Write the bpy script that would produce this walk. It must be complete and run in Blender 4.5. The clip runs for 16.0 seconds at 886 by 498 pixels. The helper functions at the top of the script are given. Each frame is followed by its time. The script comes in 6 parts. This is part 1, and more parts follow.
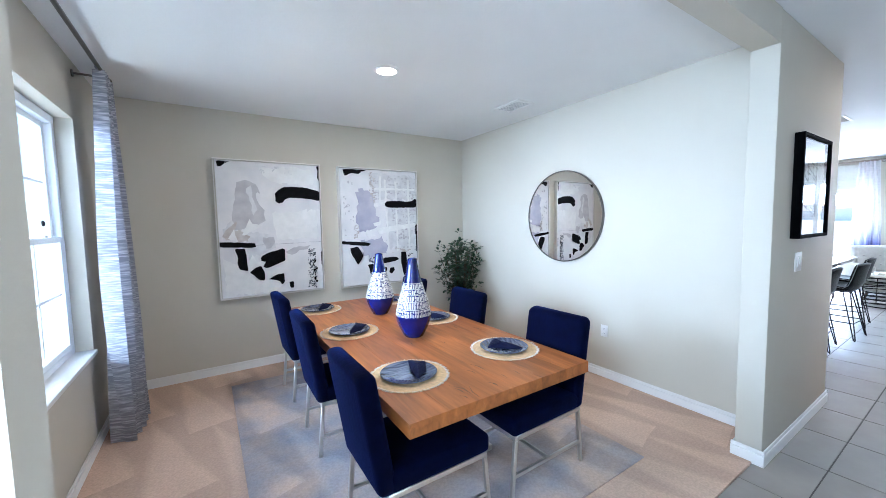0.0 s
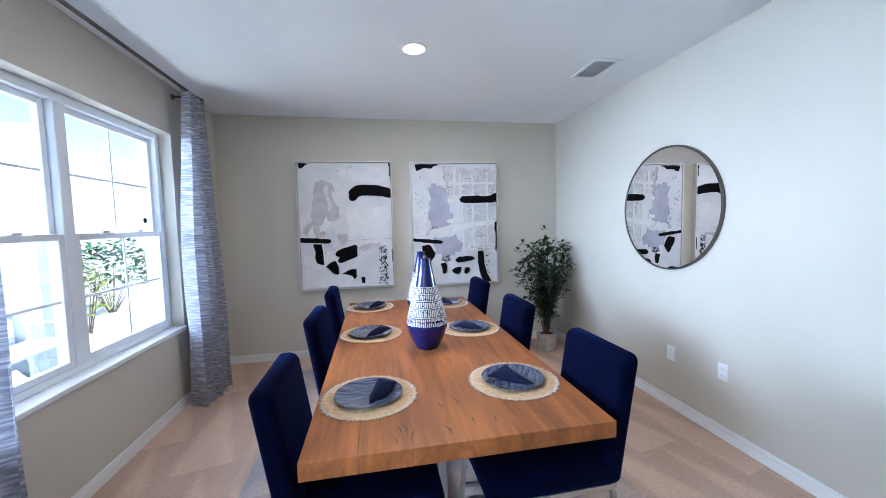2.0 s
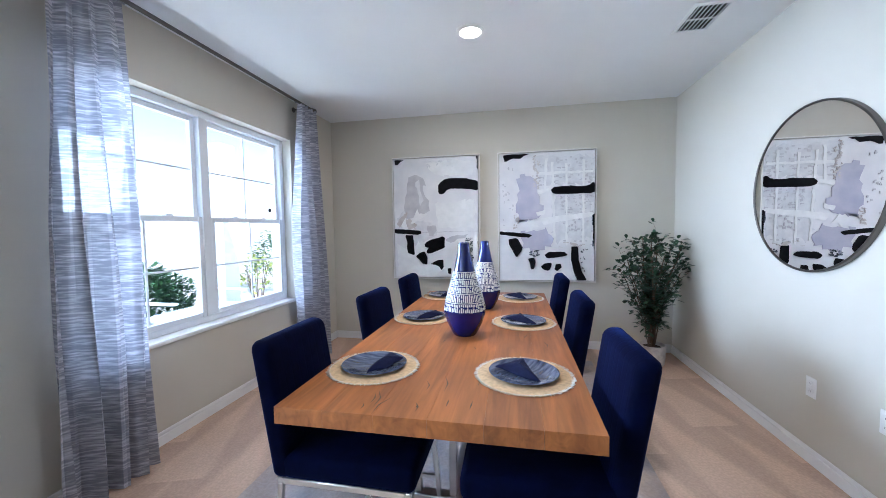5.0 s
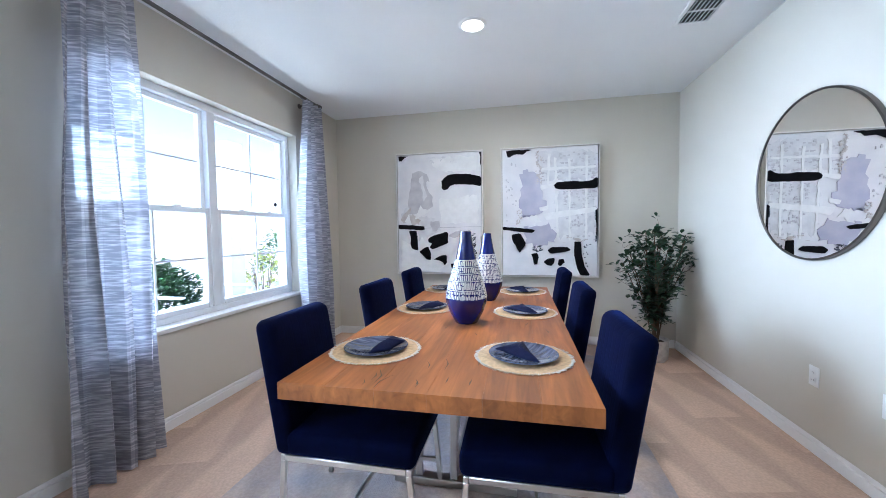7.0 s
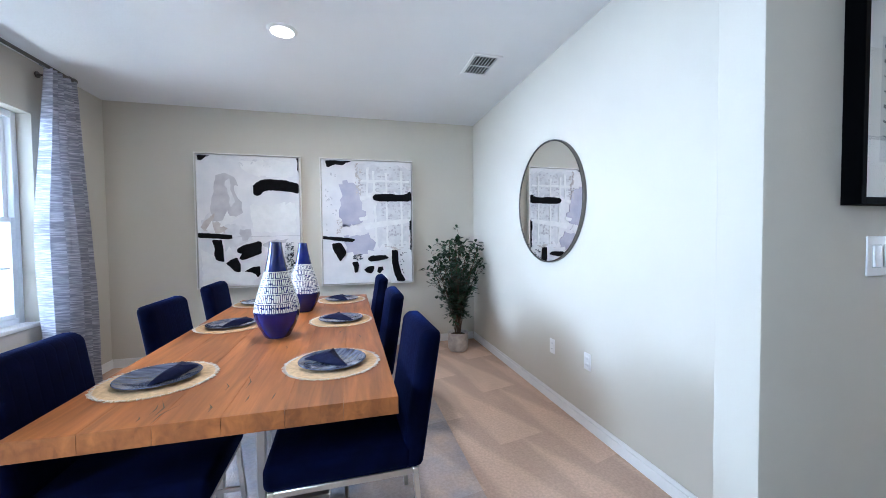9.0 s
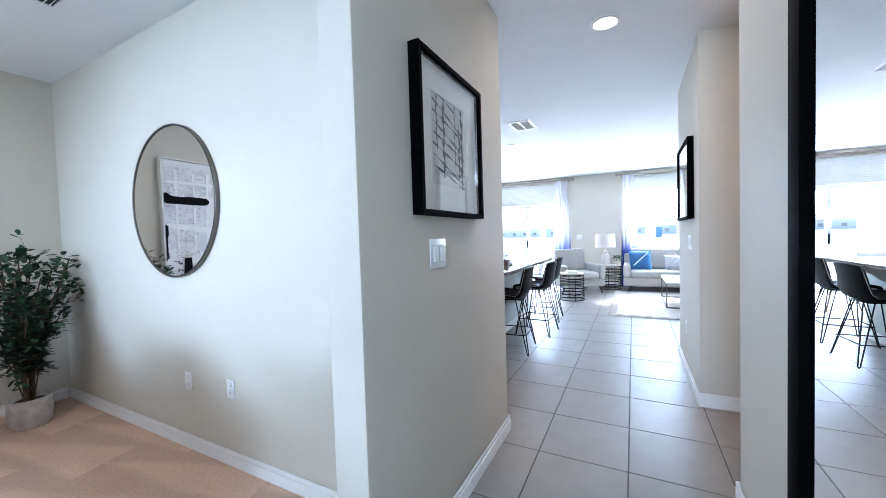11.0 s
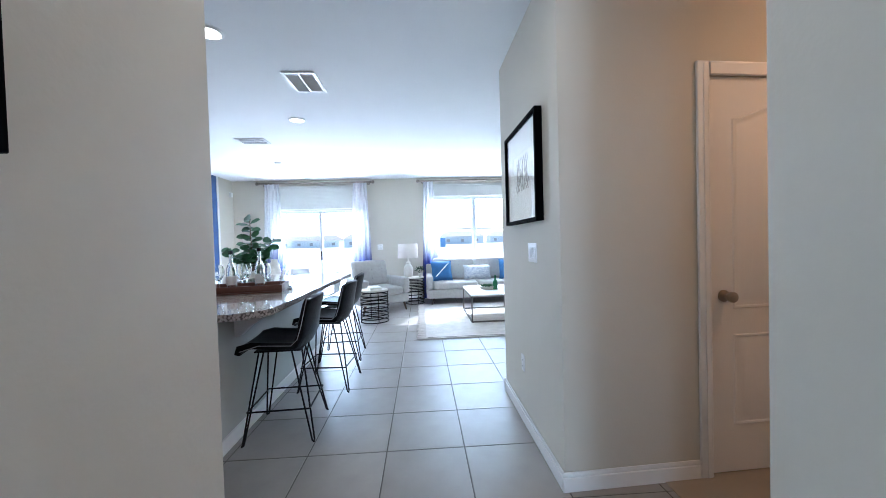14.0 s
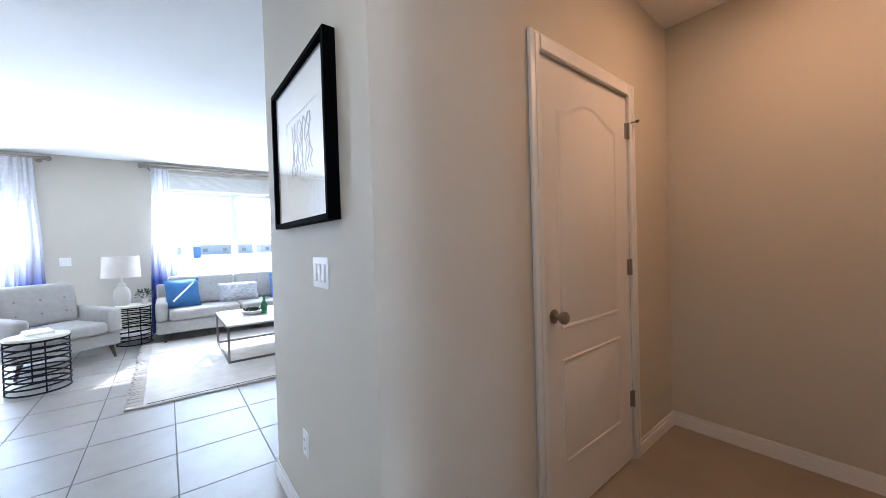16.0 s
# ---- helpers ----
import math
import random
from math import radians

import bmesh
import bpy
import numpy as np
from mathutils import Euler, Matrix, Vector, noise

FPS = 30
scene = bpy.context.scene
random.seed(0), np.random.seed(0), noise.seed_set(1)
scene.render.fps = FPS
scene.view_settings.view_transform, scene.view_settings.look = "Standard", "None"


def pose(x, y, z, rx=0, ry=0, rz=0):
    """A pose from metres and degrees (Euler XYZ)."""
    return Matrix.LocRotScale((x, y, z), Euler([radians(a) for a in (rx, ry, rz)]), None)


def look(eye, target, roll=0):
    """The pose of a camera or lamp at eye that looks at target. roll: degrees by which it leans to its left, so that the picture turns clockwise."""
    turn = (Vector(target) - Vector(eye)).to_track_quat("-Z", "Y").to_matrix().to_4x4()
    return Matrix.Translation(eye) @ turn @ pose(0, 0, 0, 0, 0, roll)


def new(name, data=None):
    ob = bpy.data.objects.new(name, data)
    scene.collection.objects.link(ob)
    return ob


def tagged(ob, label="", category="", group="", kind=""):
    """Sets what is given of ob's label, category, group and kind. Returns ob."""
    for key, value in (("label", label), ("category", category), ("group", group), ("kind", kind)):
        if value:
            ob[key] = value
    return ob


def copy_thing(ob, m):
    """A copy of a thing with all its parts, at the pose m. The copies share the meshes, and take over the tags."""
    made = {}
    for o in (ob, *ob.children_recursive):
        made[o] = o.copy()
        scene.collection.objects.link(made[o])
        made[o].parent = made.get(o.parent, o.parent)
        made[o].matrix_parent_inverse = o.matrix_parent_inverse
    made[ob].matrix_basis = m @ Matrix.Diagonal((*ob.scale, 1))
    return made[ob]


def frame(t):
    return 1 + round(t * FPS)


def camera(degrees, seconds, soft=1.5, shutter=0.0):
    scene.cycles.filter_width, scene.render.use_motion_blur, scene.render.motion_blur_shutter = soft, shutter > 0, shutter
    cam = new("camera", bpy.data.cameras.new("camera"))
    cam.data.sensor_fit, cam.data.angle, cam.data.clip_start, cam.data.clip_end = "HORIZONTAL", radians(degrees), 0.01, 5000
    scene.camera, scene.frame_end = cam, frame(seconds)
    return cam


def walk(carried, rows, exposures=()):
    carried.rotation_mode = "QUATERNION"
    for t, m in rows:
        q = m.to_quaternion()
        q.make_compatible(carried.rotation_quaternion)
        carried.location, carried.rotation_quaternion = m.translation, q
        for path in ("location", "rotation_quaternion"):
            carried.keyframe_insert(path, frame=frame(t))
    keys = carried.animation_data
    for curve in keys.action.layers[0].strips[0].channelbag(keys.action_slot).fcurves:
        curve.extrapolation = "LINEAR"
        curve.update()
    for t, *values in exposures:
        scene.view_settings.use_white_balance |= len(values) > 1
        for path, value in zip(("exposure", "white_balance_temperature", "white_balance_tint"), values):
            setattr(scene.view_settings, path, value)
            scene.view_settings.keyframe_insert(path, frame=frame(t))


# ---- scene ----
cam = camera(101.1, 16.0, soft=0.8)
EXPO = [(0, 1.6, 5250, 11), (0.9, 1.62, 5230, 13), (2, 1.38, 5180, 14), (2.6, 1.44, 5180, 14), (3.5, 1.30, 5180, 13), (5, 1.5, 5250, 14), (7.3, 1.62, 5200, 13), (8, 1.56, 5200, 13), (8.5, 1.58, 5150, 12), (9, 1.62, 5200, 13), (9.5, 1.92, 5180, 12), (10, 1.62, 5150, 12), (10.2, 1.6, 5150, 12), (12.3, 1.42, 5300, 12), (13, 1.45, 5300, 12), (13.5, 1.15, 5200, 10), (14.5, 1.1, 5080, 9), (15.2, 1.05, 5120, 10), (16, 1.25, 5350, 13)]
PATH = [
    (0, (2.942, 0.86, 1.561), (4.025, 2.535, 1.413), -1.1),
    (0.5, (3.12, 0.849, 1.537), (3.924, 2.674, 1.385), -1.3),
    (1, (3.357, 0.891, 1.53), (3.936, 2.799, 1.374), -1.5),
    (1.5, (3.615, 0.917, 1.502), (4.097, 2.853, 1.359), -1.5),
    (2, (3.871, 0.923, 1.515), (4.232, 2.885, 1.378), -1.4),
    (2.5, (4.056, 0.975, 1.491), (4.302, 2.955, 1.359), -1.3),
    (3, (4.211, 1.018, 1.468), (4.298, 3.012, 1.343), -1.3),
    (3.5, (4.34, 1.013, 1.448), (4.256, 3.008, 1.33), -1.3),
    (4, (4.435, 0.997, 1.43), (4.176, 2.977, 1.314), -1.0),
    (4.5, (4.461, 0.988, 1.416), (4.129, 2.957, 1.302), -0.9),
    (5, (4.472, 0.965, 1.391), (4.087, 2.925, 1.281), -0.8),
    (7.5, (4.514, 0.922, 1.299), (4.103, 2.877, 1.21), -0.7),
    (8, (4.55, 0.894, 1.309), (4.299, 2.876, 1.231), -0.7),
    (8.5, (4.578, 0.862, 1.313), (4.676, 2.858, 1.248), -0.7),
    (9, (4.594, 0.816, 1.323), (5.093, 2.752, 1.259), -0.6),
    (9.5, (4.601, 0.822, 1.303), (5.434, 2.640, 1.265), -0.5),
    (10, (4.662, 0.805, 1.312), (5.837, 2.423, 1.280), -0.6),
    (10.2, (4.705, 0.780, 1.330), (6.020, 2.287, 1.282), -0.9),
    (12.3, (5.323, 1.042, 1.298), (7.322, 1.071, 1.254), -2.0),
    (12.5, (5.44, 1.055, 1.308), (7.439, 1.016, 1.26), -1.8),
    (13, (5.744, 1.073, 1.307), (7.741, 0.982, 1.259), -2.0),
    (13.5, (6.037, 1.112, 1.312), (8.034, 1.005, 1.262), -1.9),
    (14, (6.303, 1.12, 1.302), (8.299, 1.005, 1.258), -1.6),
    (14.5, (6.571, 1.142, 1.303), (8.567, 1.01, 1.262), -1.2),
    (15, (6.801, 1.153, 1.31), (8.769, 0.8, 1.270), -1.2),
    (15.5, (6.997, 1.06, 1.319), (8.84, 0.285, 1.281), -1.5),
    (16, (7.147, 0.9, 1.312), (8.74, -0.309, 1.281), -1.7),
]
walk(cam, [(t, look(eye, target, roll)) for t, eye, target, roll in PATH], EXPO)
# ---- light ----
world = bpy.data.worlds.new("world")
scene.world = world
world.use_nodes = True
wn = world.node_tree
sky = wn.nodes.new("ShaderNodeTexSky")
sky.sky_type = "NISHITA"
sky.sun_disc = False
sky.sun_elevation, sky.sun_rotation = radians(38), radians(109)
wn.links.new(sky.outputs[0], wn.nodes["Background"].inputs[0])
wn.nodes["Background"].inputs[1].default_value = 0.15

sun = new("sun", bpy.data.lights.new("sun", "SUN"))
sun.data.energy, sun.data.angle, sun.data.color = 5.0, radians(0.5), (1.0, 0.95, 0.87)
sun.matrix_world = look((20, -2.0, 6.3), (12.3, 0.25, 0))


def area(name, m, sx, sy, power, color=(1, 1, 1)):
    lamp = bpy.data.lights.new(name, "AREA")
    lamp.shape, lamp.size, lamp.size_y, lamp.energy, lamp.color = "RECTANGLE", sx, sy, power, color
    ob = new(name, lamp)
    ob.matrix_world = m
    return ob


def spot_lamp(x, y, power, color):
    lamp = bpy.data.lights.new("downlight_glow", "AREA")
    lamp.shape, lamp.size, lamp.energy, lamp.color = "DISK", 0.12, power, color
    ob = new("downlight_glow", lamp)
    ob.matrix_world = pose(x, y, 2.726)
    return ob


DAY = (0.74, 0.88, 1.0)
area("window_skylight", look((-0.70, 3.42, 2.12), (4.0, 3.55, 1.12)), 3.2, 1.0, 175, DAY)
area("porch_bounce", look((1.05, 3.44, 0.22), (3.6, 3.6, 2.4)), 2.2, 0.4, 11, (1.0, 0.98, 0.80))
area("slider_skylight", look((15.3, 3.4, 2.3), (12.5, 3.2, 0.8)), 1.9, 1.2, 110, DAY)
area("patio_bounce_door", look((15.1, 3.4, 0.25), (12.0, 3.2, 2.4)), 1.7, 0.5, 85, (0.95, 0.97, 1.0))
area("living_window_skylight", look((15.3, -0.1, 2.4), (12.5, -0.1, 0.9)), 2.1, 1.2, 105, DAY)
area("patio_bounce_window", look((15.15, -0.1, 0.55), (12.0, -0.1, 2.6)), 2.0, 0.5, 88, (0.95, 0.97, 1.0))
# added fill lamp inside the closed foyer, brightens the hall walls; no opening there
area("foyer_skylight", look((1.75, 1.0, 1.9), (5, 1.0, 1.0)), 0.8, 0.9, 36, DAY)
for lx, ly, lp in ((4.18, 3.53, 9), (7.63, 1.0, 2.6), (10.63, 3.9, 4), (10.61, 2.51, 4), (8.85, 2.5, 4)):
    spot_lamp(lx, ly, lp, (1.0, 0.84, 0.66))
spot_lamp(7.40, -1.15, 4.4, (1.0, 0.50, 0.22))


# ---- materials ----
def mat(name, col, rough=0.6, metal=0.0, var=0.12, scale=6.0, bump=0.08, bscale=150.0, col2=None, rand=0.0, sheen=0.0, coat=0.0, stretch=(1, 1, 1)):
    """A principled surface with two scales of variation."""
    m = bpy.data.materials.new(name)
    m.use_nodes = True
    nt = m.node_tree
    b = nt.nodes["Principled BSDF"]
    tc = nt.nodes.new("ShaderNodeTexCoord")
    mp = nt.nodes.new("ShaderNodeMapping")
    mp.inputs["Scale"].default_value = stretch
    nt.links.new(tc.outputs["Object"], mp.inputs[0])
    n1 = nt.nodes.new("ShaderNodeTexNoise")
    n1.inputs["Scale"].default_value, n1.inputs["Detail"].default_value = scale, 5
    n2 = nt.nodes.new("ShaderNodeTexNoise")
    n2.inputs["Scale"].default_value, n2.inputs["Detail"].default_value = bscale, 3
    nt.links.new(mp.outputs[0], n1.inputs["Vector"])
    nt.links.new(mp.outputs[0], n2.inputs["Vector"])
    ramp = nt.nodes.new("ShaderNodeMix")
    ramp.data_type = "RGBA"
    c2 = col2 or tuple(c * (1 - var) for c in col)
    c1 = col if col2 else tuple(min(1, c * (1 + var * 0.5)) for c in col)
    ramp.inputs["A"].default_value, ramp.inputs["B"].default_value = (*c1, 1), (*c2, 1)
    mr = nt.nodes.new("ShaderNodeMapRange")
    mr.inputs["From Min"].default_value, mr.inputs["From Max"].default_value = 0.3, 0.7
    nt.links.new(n1.outputs["Fac"], mr.inputs["Value"])
    nt.links.new(mr.outputs["Result"], ramp.inputs["Factor"])
    out = ramp.outputs["Result"]
    if rand:
        oi = nt.nodes.new("ShaderNodeObjectInfo")
        hv = nt.nodes.new("ShaderNodeHueSaturation")
        mv = nt.nodes.new("ShaderNodeMapRange")
        mv.inputs["To Min"].default_value, mv.inputs["To Max"].default_value = 1 - rand, 1 + rand
        nt.links.new(oi.outputs["Random"], mv.inputs["Value"])
        nt.links.new(mv.outputs["Result"], hv.inputs["Value"])
        nt.links.new(out, hv.inputs["Color"])
        out = hv.outputs["Color"]
    nt.links.new(out, b.inputs["Base Color"])
    b.inputs["Roughness"].default_value, b.inputs["Metallic"].default_value = rough, metal
    b.inputs["Sheen Weight"].default_value = sheen
    b.inputs["Coat Weight"].default_value = coat
    if bump:
        bp = nt.nodes.new("ShaderNodeBump")
        bp.inputs["Strength"].default_value, bp.inputs["Distance"].default_value = bump, 0.004
        nt.links.new(n2.outputs["Fac"], bp.inputs["Height"])
        nt.links.new(bp.outputs["Normal"], b.inputs["Normal"])
    return m


WALL = mat("greige_wall_paint", (0.58, 0.54, 0.455), 0.7, var=0.02, scale=1.5, bump=0.11, bscale=90)
CEIL = mat("white_ceiling_paint", (0.80, 0.80, 0.79), 0.85, var=0.02, scale=2, bump=0.35, bscale=60)
TRIM = mat("white_semigloss_trim", (0.80, 0.79, 0.77), 0.35, var=0.03, bump=0.03)
DOORW = mat("white_door_paint", (0.78, 0.76, 0.73), 0.4, var=0.03, bump=0.12, bscale=220, stretch=(1, 1, 0.12))
BLUE = mat("cobalt_wall_paint", (0.022, 0.066, 0.20), 0.55, var=0.06, bump=0.2, bscale=90)
VINYL = mat("white_window_vinyl", (0.78, 0.80, 0.82), 0.35, var=0.03, bump=0.02)
CARPET = mat("beige_carpet", (0.56, 0.395, 0.295), 0.95, var=0.10, scale=2.2, bump=0.6, bscale=300, stretch=(1.7, 0.85, 1))


def vacuum_tracks(m):
    """Pile brushed to and fro in long wedges by a vacuum cleaner."""
    nt = m.node_tree
    b = nt.nodes["Principled BSDF"]
    src = b.inputs["Base Color"].links[0].from_socket
    tc = nt.nodes.new("ShaderNodeTexCoord")
    warp = nt.nodes.new("ShaderNodeTexNoise")
    warp.inputs["Scale"].default_value, warp.inputs["Detail"].default_value = 1.3, 2
    nt.links.new(tc.outputs["Object"], warp.inputs["Vector"])
    off = nt.nodes.new("ShaderNodeVectorMath")
    off.operation = "SCALE"
    off.inputs["Scale"].default_value = 0.13
    nt.links.new(warp.outputs["Color"], off.inputs[0])
    add = nt.nodes.new("ShaderNodeVectorMath")
    nt.links.new(tc.outputs["Object"], add.inputs[0])
    nt.links.new(off.outputs[0], add.inputs[1])
    mp = nt.nodes.new("ShaderNodeMapping")
    mp.inputs["Rotation"].default_value = (0, 0, math.radians(-14))
    nt.links.new(add.outputs[0], mp.inputs[0])
    xyz = nt.nodes.new("ShaderNodeSeparateXYZ")
    nt.links.new(mp.outputs[0], xyz.inputs[0])

    def calc(op, a, b):
        n = nt.nodes.new("ShaderNodeMath")
        n.operation = op
        for k, v in enumerate((a, b)):
            if isinstance(v, (int, float)):
                n.inputs[k].default_value = v
            else:
                nt.links.new(v, n.inputs[k])
        return n.outputs[0]

    # wedges: a saw along y set against a zigzag across x, each lane shifted
    lane = calc("FLOOR", calc("DIVIDE", xyz.outputs["X"], 0.34), 0)
    zig = calc("DIVIDE", calc("PINGPONG", xyz.outputs["X"], 0.17), 0.17)
    saw = calc("FRACT", calc("ADD", calc("DIVIDE", xyz.outputs["Y"], 1.15), calc("MULTIPLY", lane, 0.37)), 0)
    r = nt.nodes.new("ShaderNodeMapRange")
    r.inputs["From Min"].default_value, r.inputs["From Max"].default_value = -0.15, 0.15
    r.inputs["To Min"].default_value, r.inputs["To Max"].default_value = 0.91, 1.12
    nt.links.new(calc("SUBTRACT", zig, saw), r.inputs["Value"])
    mx = nt.nodes.new("ShaderNodeMix")
    mx.data_type, mx.blend_type = "RGBA", "MULTIPLY"
    mx.inputs["Factor"].default_value = 1.0
    nt.links.new(src, mx.inputs["A"])
    nt.links.new(r.outputs["Result"], mx.inputs["B"])
    tuft = nt.nodes.new("ShaderNodeTexNoise")
    tuft.inputs["Scale"].default_value, tuft.inputs["Detail"].default_value = 70, 4
    nt.links.new(tc.outputs["Object"], tuft.inputs["Vector"])
    tr_ = nt.nodes.new("ShaderNodeMapRange")
    tr_.inputs["From Min"].default_value, tr_.inputs["From Max"].default_value = 0.35, 0.65
    tr_.inputs["To Min"].default_value, tr_.inputs["To Max"].default_value = 0.90, 1.06
    nt.links.new(tuft.outputs["Fac"], tr_.inputs["Value"])
    mx2 = nt.nodes.new("ShaderNodeMix")
    mx2.data_type, mx2.blend_type = "RGBA", "MULTIPLY"
    mx2.inputs["Factor"].default_value = 1.0
    nt.links.new(mx.outputs["Result"], mx2.inputs["A"])
    nt.links.new(tr_.outputs["Result"], mx2.inputs["B"])
    nt.links.new(mx2.outputs["Result"], b.inputs["Base Color"])


vacuum_tracks(CARPET)
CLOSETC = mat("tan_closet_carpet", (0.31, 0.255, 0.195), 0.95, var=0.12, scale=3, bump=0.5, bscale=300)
RUG = mat("faded_blue_grey_rug", (0.53, 0.39, 0.30), 0.95, scale=3.2, bump=0.8, bscale=200, col2=(0.30, 0.295, 0.335))
vacuum_tracks(RUG)
TILE = mat("greige_porcelain_tile", (0.29, 0.265, 0.24), 0.36, var=0.22, scale=2.2, bump=0.05, bscale=40, rand=0.05)
TILE.node_tree.nodes["Principled BSDF"].inputs["Specular IOR Level"].default_value = 0.3
GROUT = mat("tile_grout", (0.10, 0.09, 0.08), 0.9, var=0.1)
VELVET = mat("navy_velvet", (0.0005, 0.0016, 0.0145), 0.9, var=0.35, scale=14, bump=0.15, bscale=500, sheen=0.12)
VELVET_RIB = mat("channelled_navy_velvet", (0.0005, 0.0016, 0.0145), 0.9, var=0.35, scale=14, bump=0.15, bscale=500, sheen=0.12)
for m_ in (VELVET, VELVET_RIB):
    pb_ = m_.node_tree.nodes["Principled BSDF"]
    pb_.inputs["Sheen Roughness"].default_value = 0.35
    pb_.inputs["Sheen Tint"].default_value = (0.04, 0.13, 0.85, 1)
    pb_.inputs["Specular IOR Level"].default_value = 0.06


def stitched_channels(m, pitch):
    """Shallow upright grooves, as sewn into upholstery."""
    nt = m.node_tree
    b = nt.nodes["Principled BSDF"]
    tc, xyz = nt.nodes.new("ShaderNodeTexCoord"), nt.nodes.new("ShaderNodeSeparateXYZ")
    nt.links.new(tc.outputs["Object"], xyz.inputs[0])
    pp_ = nt.nodes.new("ShaderNodeMath")
    pp_.operation = "PINGPONG"
    pp_.inputs[1].default_value = pitch / 2
    nt.links.new(xyz.outputs["X"], pp_.inputs[0])
    r = nt.nodes.new("ShaderNodeMapRange")
    r.inputs["From Min"].default_value, r.inputs["From Max"].default_value = 0.0, 0.006
    nt.links.new(pp_.outputs[0], r.inputs["Value"])
    bp = nt.nodes.new("ShaderNodeBump")
    bp.inputs["Strength"].default_value, bp.inputs["Distance"].default_value = 0.16, 0.004
    nt.links.new(r.outputs["Result"], bp.inputs["Height"])
    nt.links.new(b.inputs["Normal"].links[0].from_socket, bp.inputs["Normal"])
    nt.links.new(bp.outputs["Normal"], b.inputs["Normal"])


stitched_channels(VELVET_RIB, 0.052)
NAPKIN = mat("navy_linen", (0.007, 0.010, 0.040), 0.85, var=0.3, scale=30, bump=0.4, bscale=900)
NAPKIN.node_tree.nodes["Principled BSDF"].inputs["Specular IOR Level"].default_value = 0.15
CHROME = mat("brushed_nickel", (0.62, 0.60, 0.57), 0.28, 1.0, var=0.06, bump=0.03, bscale=300)
KNOB = mat("satin_nickel_hardware", (0.33, 0.29, 0.25), 0.3, 1.0, var=0.08, bump=0.02)
DARKROD = mat("dark_nickel", (0.16, 0.145, 0.13), 0.35, 1.0, var=0.1, bump=0.02)
JUTE = mat("woven_jute", (0.64, 0.44, 0.24), 0.9, var=0.22, scale=60, bump=0.9, bscale=260)
BLACK = mat("black_frame", (0.0012, 0.0012, 0.0014), 0.7, var=0.2, bump=0.03)
BLACK.node_tree.nodes["Principled BSDF"].inputs["Specular IOR Level"].default_value = 0.02
INK = mat("black_paint", (0.005, 0.005, 0.006), 0.85, var=0.4, scale=20, bump=0.3, bscale=120)
PAPER = mat("white_paper", (0.88, 0.87, 0.85), 0.8, var=0.03, bump=0.05)
CANVAS = mat("off_white_canvas", (0.80, 0.78, 0.77), 0.75, scale=5, bump=0.5, bscale=500, col2=(0.68, 0.67, 0.675))
WASH = mat("grey_wash_paint", (0.47, 0.45, 0.47), 0.75, scale=9, bump=0.4, bscale=200, col2=(0.60, 0.58, 0.58))
INK.node_tree.nodes["Principled BSDF"].inputs["Specular IOR Level"].default_value = 0.1
LILAC = mat("lilac_wash_paint", (0.40, 0.39, 0.49), 0.75, scale=7, bump=0.4, bscale=200, col2=(0.52, 0.50, 0.56))
TAN = mat("tan_wash_paint", (0.47, 0.41, 0.37), 0.75, scale=14, bump=0.4, bscale=200, col2=(0.62, 0.58, 0.55))
FAINT = mat("faint_grey_wash", (0.74, 0.73, 0.725), 0.75, scale=13, bump=0.4, bscale=200, col2=(0.60, 0.59, 0.60))
PALE = mat("pale_brush_paint", (0.80, 0.79, 0.77), 0.7, var=0.08, scale=12, bump=0.15, bscale=150)
GREYINK = mat("grey_blue_ink", (0.075, 0.085, 0.11), 0.7, var=0.5, scale=14, bump=0.1)
SILVER = mat("champagne_silver", (0.80, 0.77, 0.72), 0.45, 0.35, var=0.08, bump=0.05)
PLASTIC = mat("white_switch_plastic", (0.80, 0.79, 0.77), 0.3, var=0.02, bump=0)
SLOT = mat("dark_slot", (0.004, 0.004, 0.004), 0.7, bump=0)
GREYVENT = mat("vent_shadow_grey", (0.36, 0.36, 0.36), 0.8, bump=0)
COBALT = mat("cobalt_glaze", (0.003, 0.008, 0.125), 0.07, var=0.3, scale=9, bump=0.02, coat=0.2)
PLATE = mat("blue_grey_stoneware", (0.17, 0.195, 0.27), 0.10, scale=9, bump=0.02, col2=(0.018, 0.026, 0.065), coat=0.4, stretch=(1, 7, 1))
LEAF = mat("dark_green_leaf", (0.026, 0.068, 0.028), 0.5, var=0.5, scale=25, bump=0.05)
LEAF2 = mat("fiddle_leaf", (0.03, 0.10, 0.035), 0.35, var=0.4, scale=15, bump=0.05)
HEDGE = mat("hedge_leaf", (0.065, 0.15, 0.045), 0.6, var=0.5, scale=12, bump=0.05)
YELLEAF = mat("yellow_green_leaf", (0.30, 0.36, 0.05), 0.6, var=0.4, scale=12, bump=0.05)
BARK = mat("brown_stem", (0.10, 0.065, 0.04), 0.8, var=0.3, scale=30)
POT = mat("grey_wash_ceramic", (0.62, 0.58, 0.54), 0.5, scale=18, bump=0.2, bscale=60, col2=(0.40, 0.36, 0.34))
SOIL = mat("dark_soil", (0.05, 0.035, 0.025), 0.95, bump=0.8, bscale=80)
LEATHER = mat("black_leather", (0.005, 0.005, 0.007), 0.42, var=0.3, scale=10, bump=0.25, bscale=180)
LEATHER.node_tree.nodes["Principled BSDF"].inputs["Specular IOR Level"].default_value = 0.11
SEAM = mat("grey_stitching", (0.35, 0.34, 0.33), 0.8, bump=0)
